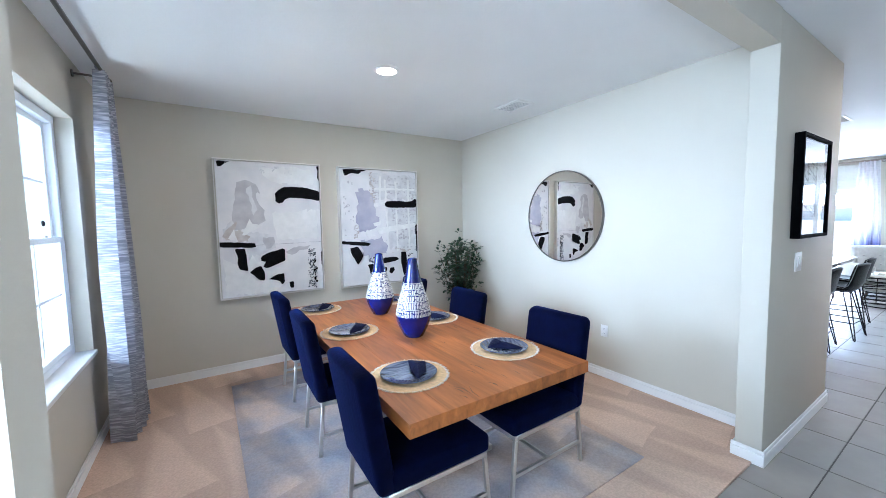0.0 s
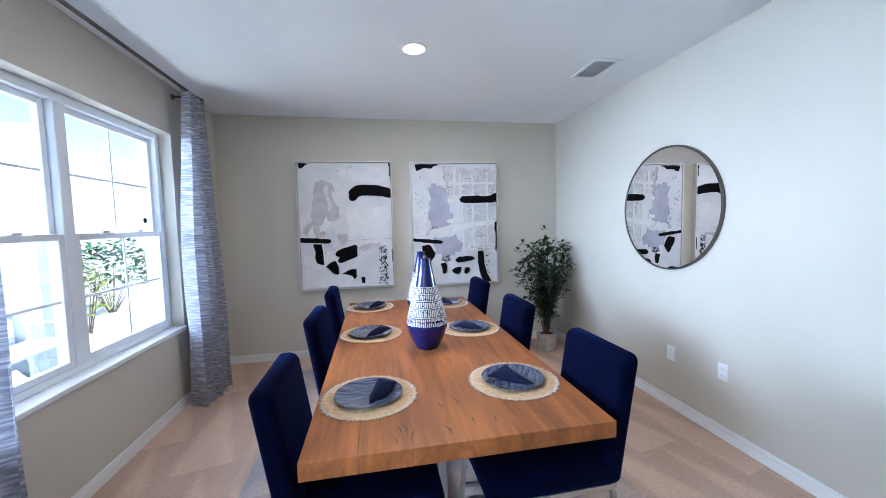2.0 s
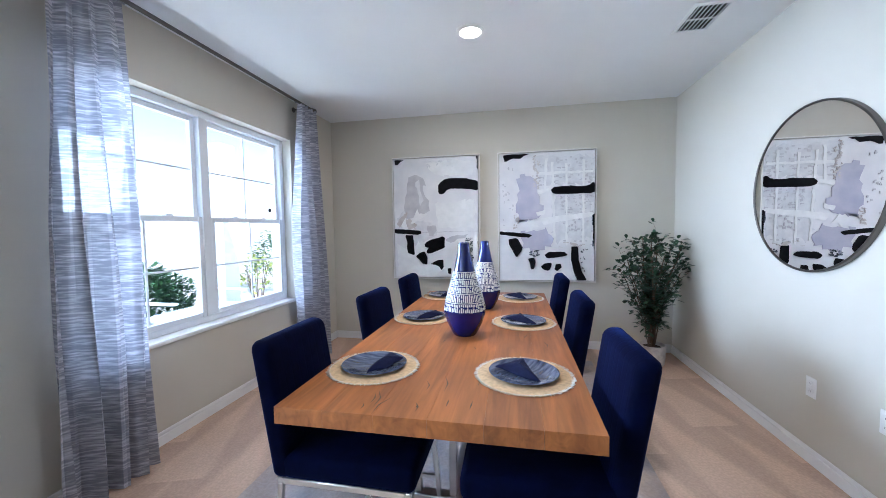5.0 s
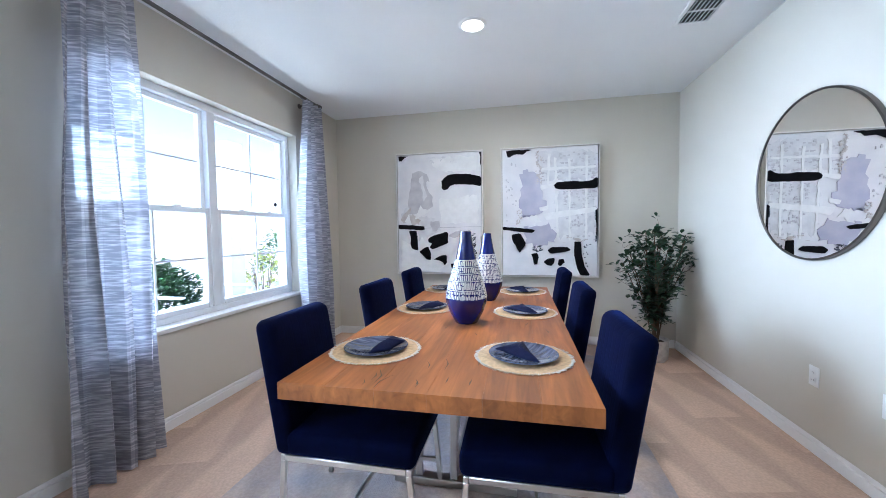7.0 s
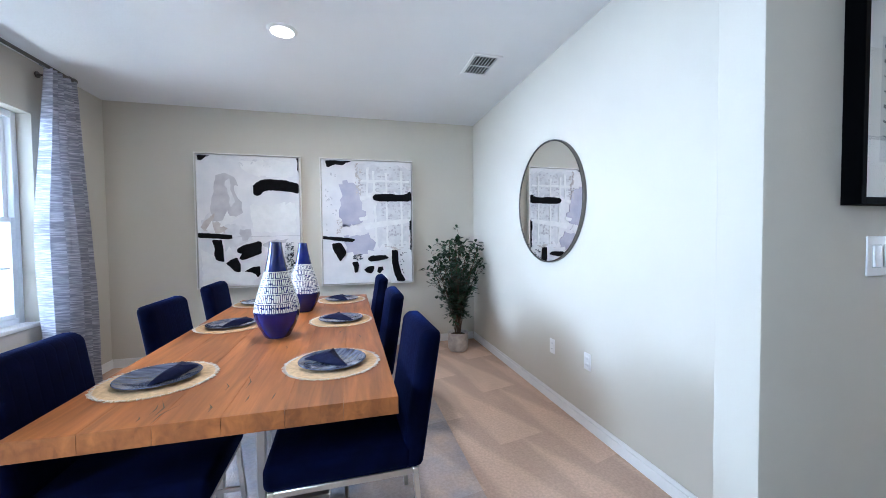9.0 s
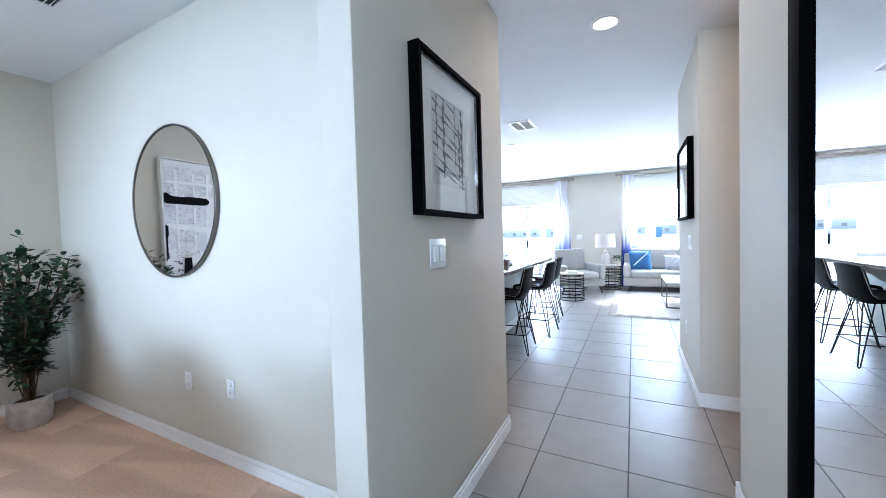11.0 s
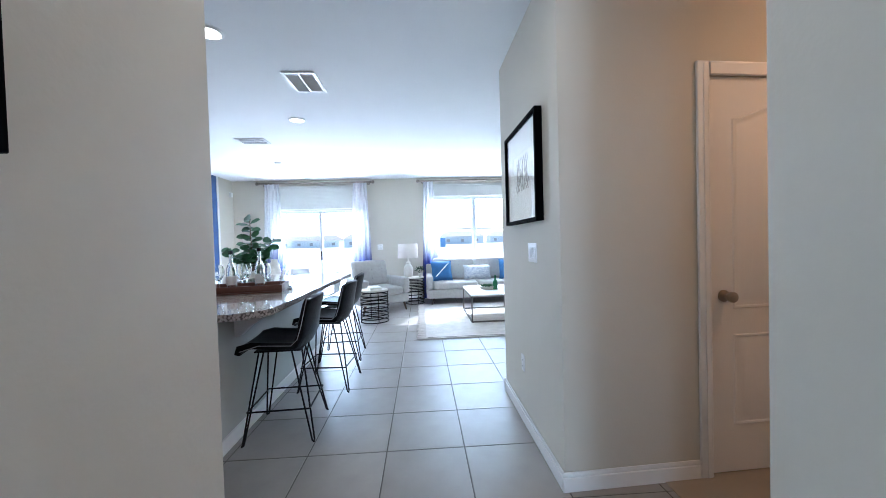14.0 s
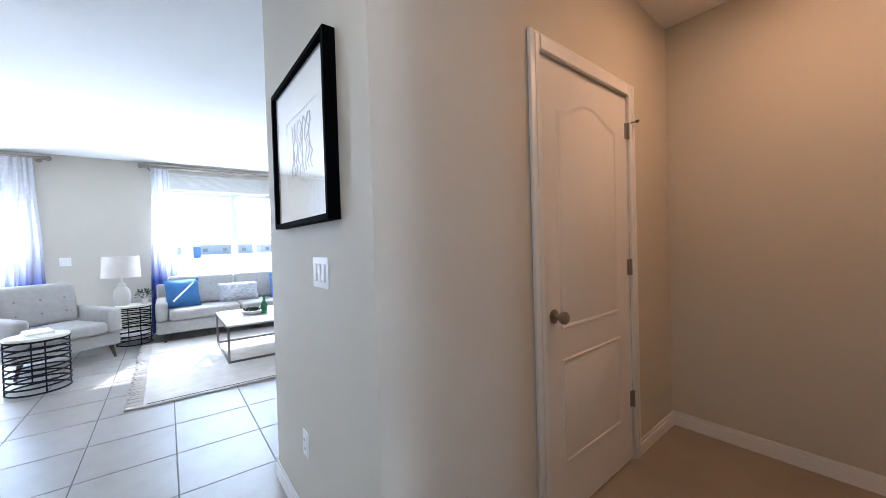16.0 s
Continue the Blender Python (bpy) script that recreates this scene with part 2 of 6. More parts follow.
WIRE = mat("black_powder_coat", (0.008, 0.008, 0.010), 0.5, var=0.2, bump=0.05)
WIRE.node_tree.nodes["Principled BSDF"].inputs["Specular IOR Level"].default_value = 0.12
STEEL = mat("stainless_steel", (0.27, 0.265, 0.26), 0.33, 1.0, var=0.05, bump=0.06, bscale=400, stretch=(1, 1, 0.02))
SOFA = mat("light_grey_linen", (0.42, 0.405, 0.38), 0.9, var=0.08, scale=20, bump=0.5, bscale=500, sheen=0.05)
WALNUT = mat("dark_walnut", (0.07, 0.038, 0.022), 0.45, var=0.3, scale=12, bump=0.08, stretch=(1, 8, 1))
TRAYW = mat("red_brown_wood", (0.10, 0.032, 0.016), 0.4, var=0.3, scale=14, bump=0.1, stretch=(1, 8, 1))
RUGL = mat("ivory_wool_rug", (0.66, 0.62, 0.57), 0.95, var=0.12, scale=8, bump=0.9, bscale=200)
CUSHB = mat("blue_cushion", (0.04, 0.14, 0.33), 0.85, var=0.15, scale=12, bump=0.4, bscale=400)
CUSHP = mat("patterned_cushion", (0.66, 0.66, 0.66), 0.85, scale=22, bump=0.3, bscale=300, col2=(0.25, 0.30, 0.38), stretch=(1, 1, 4))
SHADE = mat("linen_lampshade", (0.72, 0.66, 0.60), 0.85, var=0.05, bump=0.3, bscale=500)
CERAM = mat("cream_ceramic", (0.66, 0.62, 0.55), 0.3, var=0.05, bump=0.05)
CAB = mat("white_cabinet_paint", (0.76, 0.76, 0.75), 0.4, var=0.02, bump=0.02)
GREYP = mat("island_grey_paint", (0.52, 0.54, 0.52), 0.55, var=0.03, bump=0.1)
LIME = mat("green_fruit", (0.28, 0.36, 0.04), 0.45, var=0.2, scale=20, bump=0.1)
CONC = mat("pale_concrete", (0.50, 0.49, 0.47), 0.9, var=0.15, scale=1.2, bump=0.4, bscale=40)
STUCCO = mat("white_stucco", (0.72, 0.72, 0.70), 0.9, var=0.05, bump=0.5, bscale=50)
ROOF = mat("grey_roof_shingle", (0.52, 0.46, 0.40), 0.9, var=0.3, scale=3)
FARWALL = mat("house_wall", (0.88, 0.86, 0.82), 0.9, var=0.08)
FARBLUE = mat("blue_tarp", (0.20, 0.36, 0.62), 0.7, var=0.1)
GRASS = mat("lawn_ground", (0.55, 0.54, 0.48), 0.95, var=0.3, scale=0.6, bump=0.6, bscale=8)
MIRROR = mat("mirror_silver", (0.93, 0.93, 0.93), 0.0, 1.0, var=0.0, bump=0)

GLOW = bpy.data.materials.new("lamp_diffuser")
GLOW.use_nodes = True
GLOW.node_tree.nodes["Principled BSDF"].inputs["Emission Color"].default_value = (1.0, 0.90, 0.78, 1)
GLOW.node_tree.nodes["Principled BSDF"].inputs["Emission Strength"].default_value = 6.0

GLASS = bpy.data.materials.new("clear_glass")
GLASS.use_nodes = True
gb = GLASS.node_tree.nodes["Principled BSDF"]
gb.inputs["Transmission Weight"].default_value, gb.inputs["Roughness"].default_value, gb.inputs["IOR"].default_value = 1.0, 0.0, 1.45
gb.inputs["Base Color"].default_value = (0.97, 0.99, 0.98, 1)


def oak_material():
    """Honey oak: broad boards, fine grain along y, knots."""
    m = mat("honey_oak", (0.42, 0.142, 0.032), 0.44, scale=5, bump=0.10, bscale=70, col2=(0.25, 0.080, 0.018), stretch=(3.2, 0.5, 1), rand=0.09)
    nt = m.node_tree
    b = nt.nodes["Principled BSDF"]
    src = b.inputs["Base Color"].links[0].from_socket
    tc = nt.nodes.new("ShaderNodeTexCoord")
    mp = nt.nodes.new("ShaderNodeMapping")
    mp.inputs["Scale"].default_value = (8, 0.6, 6)
    nt.links.new(tc.outputs["Object"], mp.inputs[0])
    w = nt.nodes.new("ShaderNodeTexNoise")
    w.inputs["Scale"].default_value, w.inputs["Detail"].default_value, w.inputs["Distortion"].default_value = 3.0, 8, 1.2
    nt.links.new(mp.outputs[0], w.inputs["Vector"])
    r = nt.nodes.new("ShaderNodeMapRange")
    r.inputs["From Min"].default_value, r.inputs["From Max"].default_value = 0.35, 0.72
    r.inputs["To Min"].default_value, r.inputs["To Max"].default_value = 1.10, 0.66
    nt.links.new(w.outputs["Fac"], r.inputs["Value"])
    mx = nt.nodes.new("ShaderNodeMix")
    mx.data_type, mx.blend_type = "RGBA", "MULTIPLY"
    mx.inputs["Factor"].default_value = 1.0
    nt.links.new(src, mx.inputs["A"])
    nt.links.new(r.outputs["Result"], mx.inputs["B"])
    nt.links.new(mx.outputs["Result"], b.inputs["Base Color"])
    return m


def voronoi_mix(name, a, c, scale, stretch, edge0, edge1, rough, coat=0.0, feature="F1"):
    """Two colours parted by cells."""
    m = mat(name, a, rough, var=0.1, scale=20, bump=0.05, coat=coat)
    nt = m.node_tree
    b = nt.nodes["Principled BSDF"]
    src = b.inputs["Base Color"].links[0].from_socket
    tc = nt.nodes.new("ShaderNodeTexCoord")
    mp = nt.nodes.new("ShaderNodeMapping")
    mp.inputs["Scale"].default_value = stretch
    nt.links.new(tc.outputs["Object"], mp.inputs[0])
    v = nt.nodes.new("ShaderNodeTexVoronoi")
    v.feature = feature
    v.inputs["Scale"].default_value = scale
    nt.links.new(mp.outputs[0], v.inputs["Vector"])
    r = nt.nodes.new("ShaderNodeMapRange")
    r.inputs["From Min"].default_value, r.inputs["From Max"].default_value = edge0, edge1
    nt.links.new(v.outputs["Distance"], r.inputs["Value"])
    mx = nt.nodes.new("ShaderNodeMix")
    mx.data_type = "RGBA"
    nt.links.new(r.outputs["Result"], mx.inputs["Factor"])
    nt.links.new(src, mx.inputs["A"])
    mx.inputs["B"].default_value = (*c, 1)
    nt.links.new(mx.outputs["Result"], b.inputs["Base Color"])
    return m


OAK = oak_material()
GRANITE = voronoi_mix("speckled_granite", (0.42, 0.38, 0.35), (0.10, 0.085, 0.08), 75, (1, 1, 1), 0.45, 0.75, 0.10, 0.5)


def curtain_material(name, col, col2, see, lines=(0.3, 0.7)):
    """Sheer cloth with broken horizontal slubs; it lets part of the light through."""
    m = mat(name, col, 0.9, scale=3.0, bump=0.5, bscale=60, col2=col2, stretch=(3, 3, 34))
    nt = m.node_tree
    b = nt.nodes["Principled BSDF"]
    for n in nt.nodes:
        if n.type == "MAP_RANGE":
            n.inputs["From Min"].default_value, n.inputs["From Max"].default_value = lines
    tl = nt.nodes.new("ShaderNodeBsdfTranslucent")
    nt.links.new(b.inputs["Base Color"].links[0].from_socket, tl.inputs["Color"])
    tr = nt.nodes.new("ShaderNodeBsdfTransparent")
    m1, m2 = nt.nodes.new("ShaderNodeMixShader"), nt.nodes.new("ShaderNodeMixShader")
    m1.inputs[0].default_value, m2.inputs[0].default_value = 0.32, see
    nt.links.new(b.outputs[0], m1.inputs[1])
    nt.links.new(tl.outputs[0], m1.inputs[2])
    nt.links.new(m1.outputs[0], m2.inputs[1])
    nt.links.new(tr.outputs[0], m2.inputs[2])
    nt.links.new(m2.outputs[0], nt.nodes["Material Output"].inputs["Surface"])
    return m


SLUB = curtain_material("grey_slub_sheer", (0.30, 0.30, 0.345), (0.68, 0.67, 0.72), 0.02, (0.44, 0.68))


def dip_material():
    """White voile that is dyed indigo towards its hem."""
    m = curtain_material("dip_dyed_voile", (0.80, 0.80, 0.82), (0.72, 0.72, 0.76), 0.12)
    nt = m.node_tree
    b = nt.nodes["Principled BSDF"]
    src = b.inputs["Base Color"].links[0].from_socket
    tc = nt.nodes.new("ShaderNodeTexCoord")
    sp = nt.nodes.new("ShaderNodeSeparateXYZ")
    nt.links.new(tc.outputs["Object"], sp.inputs[0])
    r = nt.nodes.new("ShaderNodeMapRange")
    r.inputs["From Min"].default_value, r.inputs["From Max"].default_value = 1.45, 0.85
    nt.links.new(sp.outputs["Z"], r.inputs["Value"])
    mx = nt.nodes.new("ShaderNodeMix")
    mx.data_type = "RGBA"
    nt.links.new(r.outputs["Result"], mx.inputs["Factor"])
    nt.links.new(src, mx.inputs["A"])
    mx.inputs["B"].default_value = (0.02, 0.04, 0.24, 1)
    nt.links.new(mx.outputs["Result"], b.inputs["Base Color"])
    for n in nt.nodes:
        if n.type == "BSDF_TRANSLUCENT":
            nt.links.new(mx.outputs["Result"], n.inputs["Color"])
    return m


DIP = dip_material()


# ---- mesh helpers ----
def box(bm, x0, x1, y0, y1, z0, z1, bevel=0.0, seg=2):
    r = bmesh.ops.create_cube(bm, size=1.0)
    vs = r["verts"]
    for v in vs:
        v.co = Vector((x0 + (v.co.x + 0.5) * (x1 - x0), y0 + (v.co.y + 0.5) * (y1 - y0), z0 + (v.co.z + 0.5) * (z1 - z0)))
    if bevel:
        es = {e for v in vs for e in v.link_edges}
        bmesh.ops.bevel(bm, geom=list(es), offset=bevel, segments=seg, profile=0.5, affect="EDGES")
    return bm


def rod(bm, p0, p1, r0, r1=None, seg=10):
    p0, p1 = Vector(p0), Vector(p1)
    d = p1 - p0
    m = Matrix.Translation((p0 + p1) / 2) @ d.to_track_quat("Z", "Y").to_matrix().to_4x4()
    bmesh.ops.create_cone(bm, cap_ends=True, segments=seg, radius1=r0, radius2=r0 if r1 is None else r1, depth=d.length, matrix=m)
    return bm


def ball(bm, p, r, seg=10, squash=(1, 1, 1)):
    bmesh.ops.create_uvsphere(bm, u_segments=seg, v_segments=max(5, seg // 2 + 1), radius=r, matrix=Matrix.Translation(p) @ Matrix.Diagonal((*squash, 1)))
    return bm


def tube(bm, pts, r, seg=8):
    for a, b in zip(pts, pts[1:]):
        rod(bm, a, b, r, seg=seg)
    for p in pts[1:-1]:
        ball(bm, p, r, 8)
    return bm


def lathe(bm, prof, seg=32, at=(0, 0, 0)):
    rings = []
    for r, z in prof:
        rings.append([bm.verts.new((at[0] + r * math.cos(2 * math.pi * i / seg), at[1] + r * math.sin(2 * math.pi * i / seg), at[2] + z)) for i in range(seg)])
    for a, b in zip(rings, rings[1:]):
        for i in range(seg):
            bm.faces.new((a[i], a[(i + 1) % seg], b[(i + 1) % seg], b[i]))
    return bm


def poly(bm, pts, depth_vec):
    """A flat outline given thickness along depth_vec."""
    d = Vector(depth_vec)
    a = [bm.verts.new(p) for p in pts]
    b = [bm.verts.new(Vector(p) + d) for p in pts]
    bm.faces.new(a)
    bm.faces.new(b[::-1])
    for i in range(len(a)):
        j = (i + 1) % len(a)
        bm.faces.new((a[j], a[i], b[i], b[j]))
    return bm


def part(name, bm, material, parent=None, label="", smooth=True, m=None):
    bmesh.ops.recalc_face_normals(bm, faces=bm.faces)
    me = bpy.data.meshes.new(name)
    bm.to_mesh(me)
    bm.free()
    me.materials.append(material)
    if smooth:
        me.shade_smooth()
        me.set_sharp_from_angle(angle=radians(38))
    ob = new(name, me)
    if parent is not None:
        ob.parent = parent
    if m is not None:
        ob.matrix_basis = m
    if label:
        tagged(ob, label)
    return ob


def thing(name, label, category, group="", kind="", m=None):
    ob = new(name)
    ob.empty_display_size = 0.1
    if m is not None:
        ob.matrix_basis = m
    return tagged(ob, label, category, group, kind)


def B(*a, **k):
    return box(bmesh.new(), *a, **k)


def structure(name, bm, material, label, category="wall"):
    return tagged(part(name, bm, material), label, category, kind="structure")


# ---- the shell ----
H = 2.74
XW, YA, XM = 2.21, 5.27, 6.15
HS, HN = 0.41, 1.615
WY0, WY1 = 2.43, 4.40
XE, YN, YS = 14.62, 5.25, -3.2

w = bmesh.new()
for q in ((1.95, XW, 1.758, WY0, 0, H), (1.95, XW, WY1, YA, 0, H), (1.95, XW, WY0, WY1, 0, 0.67), (1.95, XW, WY0, WY1, 2.32, H)):
    box(w, *q)
structure("wall_west", w, WALL, "greige painted wall round the dining room window")
structure("wall_north_dining", B(1.95, XM + 0.12, YA, YA + 0.14, 0, H), WALL, "greige painted wall behind two abstract canvases")
structure("wall_east_dining", B(XM, XM + 0.12, 1.758, YA, 0, H), WALL, "greige painted wall with a round mirror")
w = bmesh.new()
box(w, 5.765, 7.21, HN, 1.758, 0, H, 0.008)
structure("wall_hall_north", w, WALL, "greige wall end beside the dining room opening")
structure("wall_opening_west", B(1.50, 2.69, HN, 1.758, 0, H), WALL, "greige wall at the dining room opening")
structure("opening_header", B(2.69, 5.765, HN + 0.001, 1.757, 2.55, H), WALL, "greige dropped header above the wide opening")
structure("wall_foyer_west", B(1.38, 1.50, HS - 0.12, 1.758, 0, H), WALL, "plain greige wall closing the foyer")
structure("wall_hall_south", B(1.50, 7.016, HS - 0.12, HS, 0, H, bevel=0.008), WALL, "greige hallway wall behind a tall mirror")
structure("wall_nook_west", B(6.90, 7.016, -2.0, HS - 0.12, 0, H), WALL, "greige wall of the closet nook")
structure("wall_nook_south", B(6.90, 8.34, -2.0, -1.885, 0, H), WALL, "greige wall at the back of the nook")
# the closet wall stands a little out of square with the corridor
SKEW = Matrix.Translation((8.11, HS + 0.01, 0)) @ Matrix.Rotation(radians(2.6), 4, "Z") @ Matrix.Translation((-8.10, -HS - 0.01, 0))
DY0, DY1, DZ = -1.255, -0.400, 2.128
w = bmesh.new()
for q in ((8.10, 8.22, DY1 + 0.002, HS + 0.01, 0, H), (8.10, 8.22, -1.99, DY0 - 0.002, 0, H), (8.10, 8.22, DY0 - 0.002, DY1 + 0.002, DZ + 0.002, H)):
    box(w, *q)
tagged(part("wall_nook_east", w, WALL, m=SKEW), "greige wall round a white closet door", "wall", kind="structure")
structure("wall_corridor", B(8.23, 9.41, HS - 0.12, HS + 0.01, 0, H), WALL, "greige wall with a framed drawing")
structure("wall_living_west", B(9.29, 9.41, YS, HS - 0.12, 0, H), WALL, "greige living room side wall")
structure("wall_living_south", B(9.29, XE, YS - 0.12, YS, 0, H), WALL, "plain greige living room wall")
structure("wall_kitchen_north", B(XM + 0.12, XE, YN, YN + 0.12, 0, H), WALL, "greige wall behind kitchen and breakfast area")
structure("accent_wall", B(11.22, 13.96, YN - 0.012, YN, 0, H), BLUE, "cobalt blue painted accent wall")
structure("accent_trim", B(13.96, 14.02, YN - 0.022, YN, 0, H), TRIM, "white upright trim beside the blue wall", "trim")
w = bmesh.new()
for q in ((XE, XE + 0.16, 4.30, YN + 0.12, 0, H), (XE, XE + 0.16, 2.46, 4.30, 2.06, H), (XE, XE + 0.16, 1.0, 2.46, 0, H), (XE, XE + 0.16, -1.20, 1.0, 0, 0.80),
          (XE, XE + 0.16, -1.20, 1.0, 2.30, H), (XE, XE + 0.16, YS - 0.12, -1.20, 0, H)):
    box(w, *q)
structure("wall_east_living", w, WALL, "greige wall round the sliding door and living room window")
structure("ceiling", B(1.38, XE + 0.16, YS - 0.12, YA + 0.14, H, H + 0.12), CEIL, "white textured flat ceiling", "ceiling")
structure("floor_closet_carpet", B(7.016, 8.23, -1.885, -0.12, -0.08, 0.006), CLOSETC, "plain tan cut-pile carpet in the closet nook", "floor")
structure("floor_carpet", B(1.95, XM + 0.02, 1.66, YA + 0.02, -0.08, 0.012), CARPET, "beige cut-pile carpet with vacuum tracks", "floor")


def baseboard(x0, x1, y0, y1, m=None):
    """A moulded skirting along one face: main board and a stepped top."""
    bm = bmesh.new()
    box(bm, x0, x1, y0, y1, 0, 0.075, 0.003, 1)
    dx, dy = (0.005, 0) if x1 - x0 < y1 - y0 else (0, 0.005)
    box(bm, x0 + dx, x1 - dx, y0 + dy, y1 - dy, 0.075, 0.102, 0.004, 2)
    tagged(part("baseboard", bm, TRIM, m=m), "white moulded baseboard along the wall", "baseboard", kind="structure")


t_ = 0.016
for q in ((XW, XW + t_, 1.758, YA), (XW + t_, XM - t_, YA - t_, YA), (XM - t_, XM, 1.758, YA - t_), (5.765 - t_, 5.765, HN - t_, 1.758 + t_), (5.765, 7.21, HN - t_, HN), (5.765, XM - t_, 1.758, 1.758 + t_),
          (7.21, 7.21 + t_, HN - t_, 1.758), (1.5, 7.016, HS, HS + t_), (7.016, 7.016 + t_, -1.885, HS + t_), (7.016 + t_, 8.205, -1.885, -1.885 + t_), (8.11, 9.41, HS + 0.01, HS + 0.01 + t_), (9.41, 9.41 + t_, YS, HS + 0.01 + t_), (XE - t_, XE, -3.0, 2.40), (XE - t_, XE, 4.36, YN), (11.7, XE - t_, YN - 0.03, YN - 0.012),
          (1.5, 2.69, HN - t_, HN)):
    baseboard(*q)
for q in ((8.10 - t_, 8.10, DY1 + 0.074, HS + 0.01 + t_), (8.10 - t_, 8.10, -1.885, DY0 - 0.074)):
    baseboard(*q, m=SKEW)


# ---- dining room window ----
def sash(parent, y0, y1, z0, z1, x, cols, rows):
    """One sash: a frame, muntins and a pane."""
    s = bmesh.new()
    f = 0.038
    box(s, x - 0.02, x + 0.02, y0, y0 + f, z0, z1, 0.004, 1)
    box(s, x - 0.02, x + 0.02, y1 - f, y1, z0, z1, 0.004, 1)
    box(s, x - 0.02, x + 0.02, y0 + f, y1 - f, z0, z0 + f, 0.004, 1)
    box(s, x - 0.02, x + 0.02, y0 + f, y1 - f, z1 - f, z1, 0.004, 1)
    sa = part("sash", s, VINYL, parent)
    for i in range(1, cols):
        yy = y0 + (y1 - y0) * i / cols
        part("muntin", B(x - 0.006, x + 0.006, yy - 0.007, yy + 0.007, z0 + f, z1 - f), VINYL, sa)
    for i in range(1, rows):
        zz = z0 + (z1 - z0) * i / rows
        part("muntin", B(x - 0.0052, x + 0.0052, y0 + f, y1 - f, zz - 0.007, zz + 0.007), VINYL, sa)
    g = part("pane", B(x - 0.003, x + 0.003, y0 + f - 0.004, y1 - f + 0.004, z0 + f - 0.004, z1 - f + 0.004), GLASS, sa)
    g.visible_shadow = False
    return sa


win = thing("window_1", "white vinyl double-hung twin window with grilles", "window", kind="structure")
fr = bmesh.new()
for q in ((2.02, 2.115, WY0, WY0 + 0.05, 0.69, 2.32), (2.02, 2.115, WY1 - 0.05, WY1, 0.69, 2.32), (2.02, 2.115, WY0 + 0.05, WY1 - 0.05, 2.265, 2.32), (2.02, 2.115, WY0 + 0.05, WY1 - 0.05, 0.69, 0.735), (2.02, 2.12, 3.375, 3.455, 0.735, 2.265)):
    box(fr, *q, bevel=0.004, seg=1)
part("window_frame", fr, VINYL, win)
part("window_sill", B(2.09, XW + 0.022, WY0 - 0.005, WY1 + 0.005, 0.660, 0.69, bevel=0.006), TRIM, win, "white window sill")
for y0, y1 in ((WY0 + 0.05, 3.375), (3.455, WY1 - 0.05)):
    sash(win, y0, y1, 1.47, 2.265, 2.055, 2, 2)
    sash(win, y0, y1, 0.735, 1.51, 2.095, 2, 2)
    for k in (0.3, 0.7):
        part("sash_lock", B(2.08, 2.112, y0 + (y1 - y0) * k - 0.03, y0 + (y1 - y0) * k + 0.03, 1.51, 1.525, bevel=0.004), VINYL, win)

hook = thing("suction_hook", "small dark round suction hook on the window pane", "hook", m=pose(2.059, 4.24, 1.60, 0, 90, 0))
part("disc", lathe(bmesh.new(), ((0.0, 0.010), (0.012, 0.010), (0.020, 0.004), (0.021, 0.0)), 20), WIRE, hook)


def curtain(name, x, y0, y1, z0, z1, material, folds, label, group, pinch=0.75, normal_x=1, phase=0.0, deep=1.0):
    """A hanging panel: a gathered head, folds that deepen downwards, a hem."""
    bm = bmesh.new()
    nu, nv = folds * 10, 26
    grid = []
    for j in range(nv + 1):
        v = j / nv
        z = z1 + (z0 - z1) * v
        row = []
        spread = pinch + (1 - pinch) * min(1, v * 2.2) + 0.06 * max(0, v - 0.6)
        for i in range(nu + 1):
            u = i / nu
            yc = (y0 + y1) / 2
            yy = yc + (u - 0.5) * (y1 - y0) * spread + 0.012 * math.sin(v * 5 + u * 7 + phase)
            a = deep * (0.018 + 0.026 * min(1, v * 1.5))
            xx = x + normal_x * (a * math.sin(u * folds * 2 * math.pi + phase + 0.7 * math.sin(v * 3 + u * 4)) + 0.35 * a * math.sin(u * folds * 4.6 * math.pi + 1.3 + v * 2))
            row.append(bm.verts.new((xx, yy, z)))
        grid.append(row)
    for a, b in zip(grid, grid[1:]):
        for i in range(nu):
            bm.faces.new((a[i], a[i + 1], b[i + 1], b[i]))
    ob = thing(name, label, "curtain", group)
    part("panel", bm, material, ob)
    hem = B(x - 0.004, x + 0.004, y0 + 0.03, y1 - 0.03, z1 - 0.01, z1 + 0.004)
    part("heading", hem, material, ob)
    return ob


def curtain_rod(x, y0, y1, z, r, material, wall_x, label, group):
    ob = thing("curtain_rod", label, "curtain rod", group)
    bm = bmesh.new()
    rod(bm, (x, y0, z), (x, y1, z), r, seg=14)
    part("pole", bm, material, ob)
    for ye, s in ((y0, -1), (y1, 1)):
        f = bmesh.new()
        rod(f, (x, ye, z), (x, ye + s * 0.02, z), r * 1.5, seg=14)
        rod(f, (x, ye + s * 0.02, z), (x, ye + s * 0.035, z), r * 0.8, seg=14)
        ball(f, (x, ye + s * 0.055, z), r * 1.9, 14)
        part("finial", f, material, ob)
        k = bmesh.new()
        rod(k, (wall_x, ye - s * 0.06, z - 0.01), (x, ye - s * 0.06, z - 0.01), r * 0.6)
        rod(k, (wall_x, ye - s * 0.06, z - 0.01), (wall_x + 0.008 * (1 if x > wall_x else -1), ye - s * 0.06, z - 0.01), r * 2)
        part("bracket", k, material, ob)
    return ob


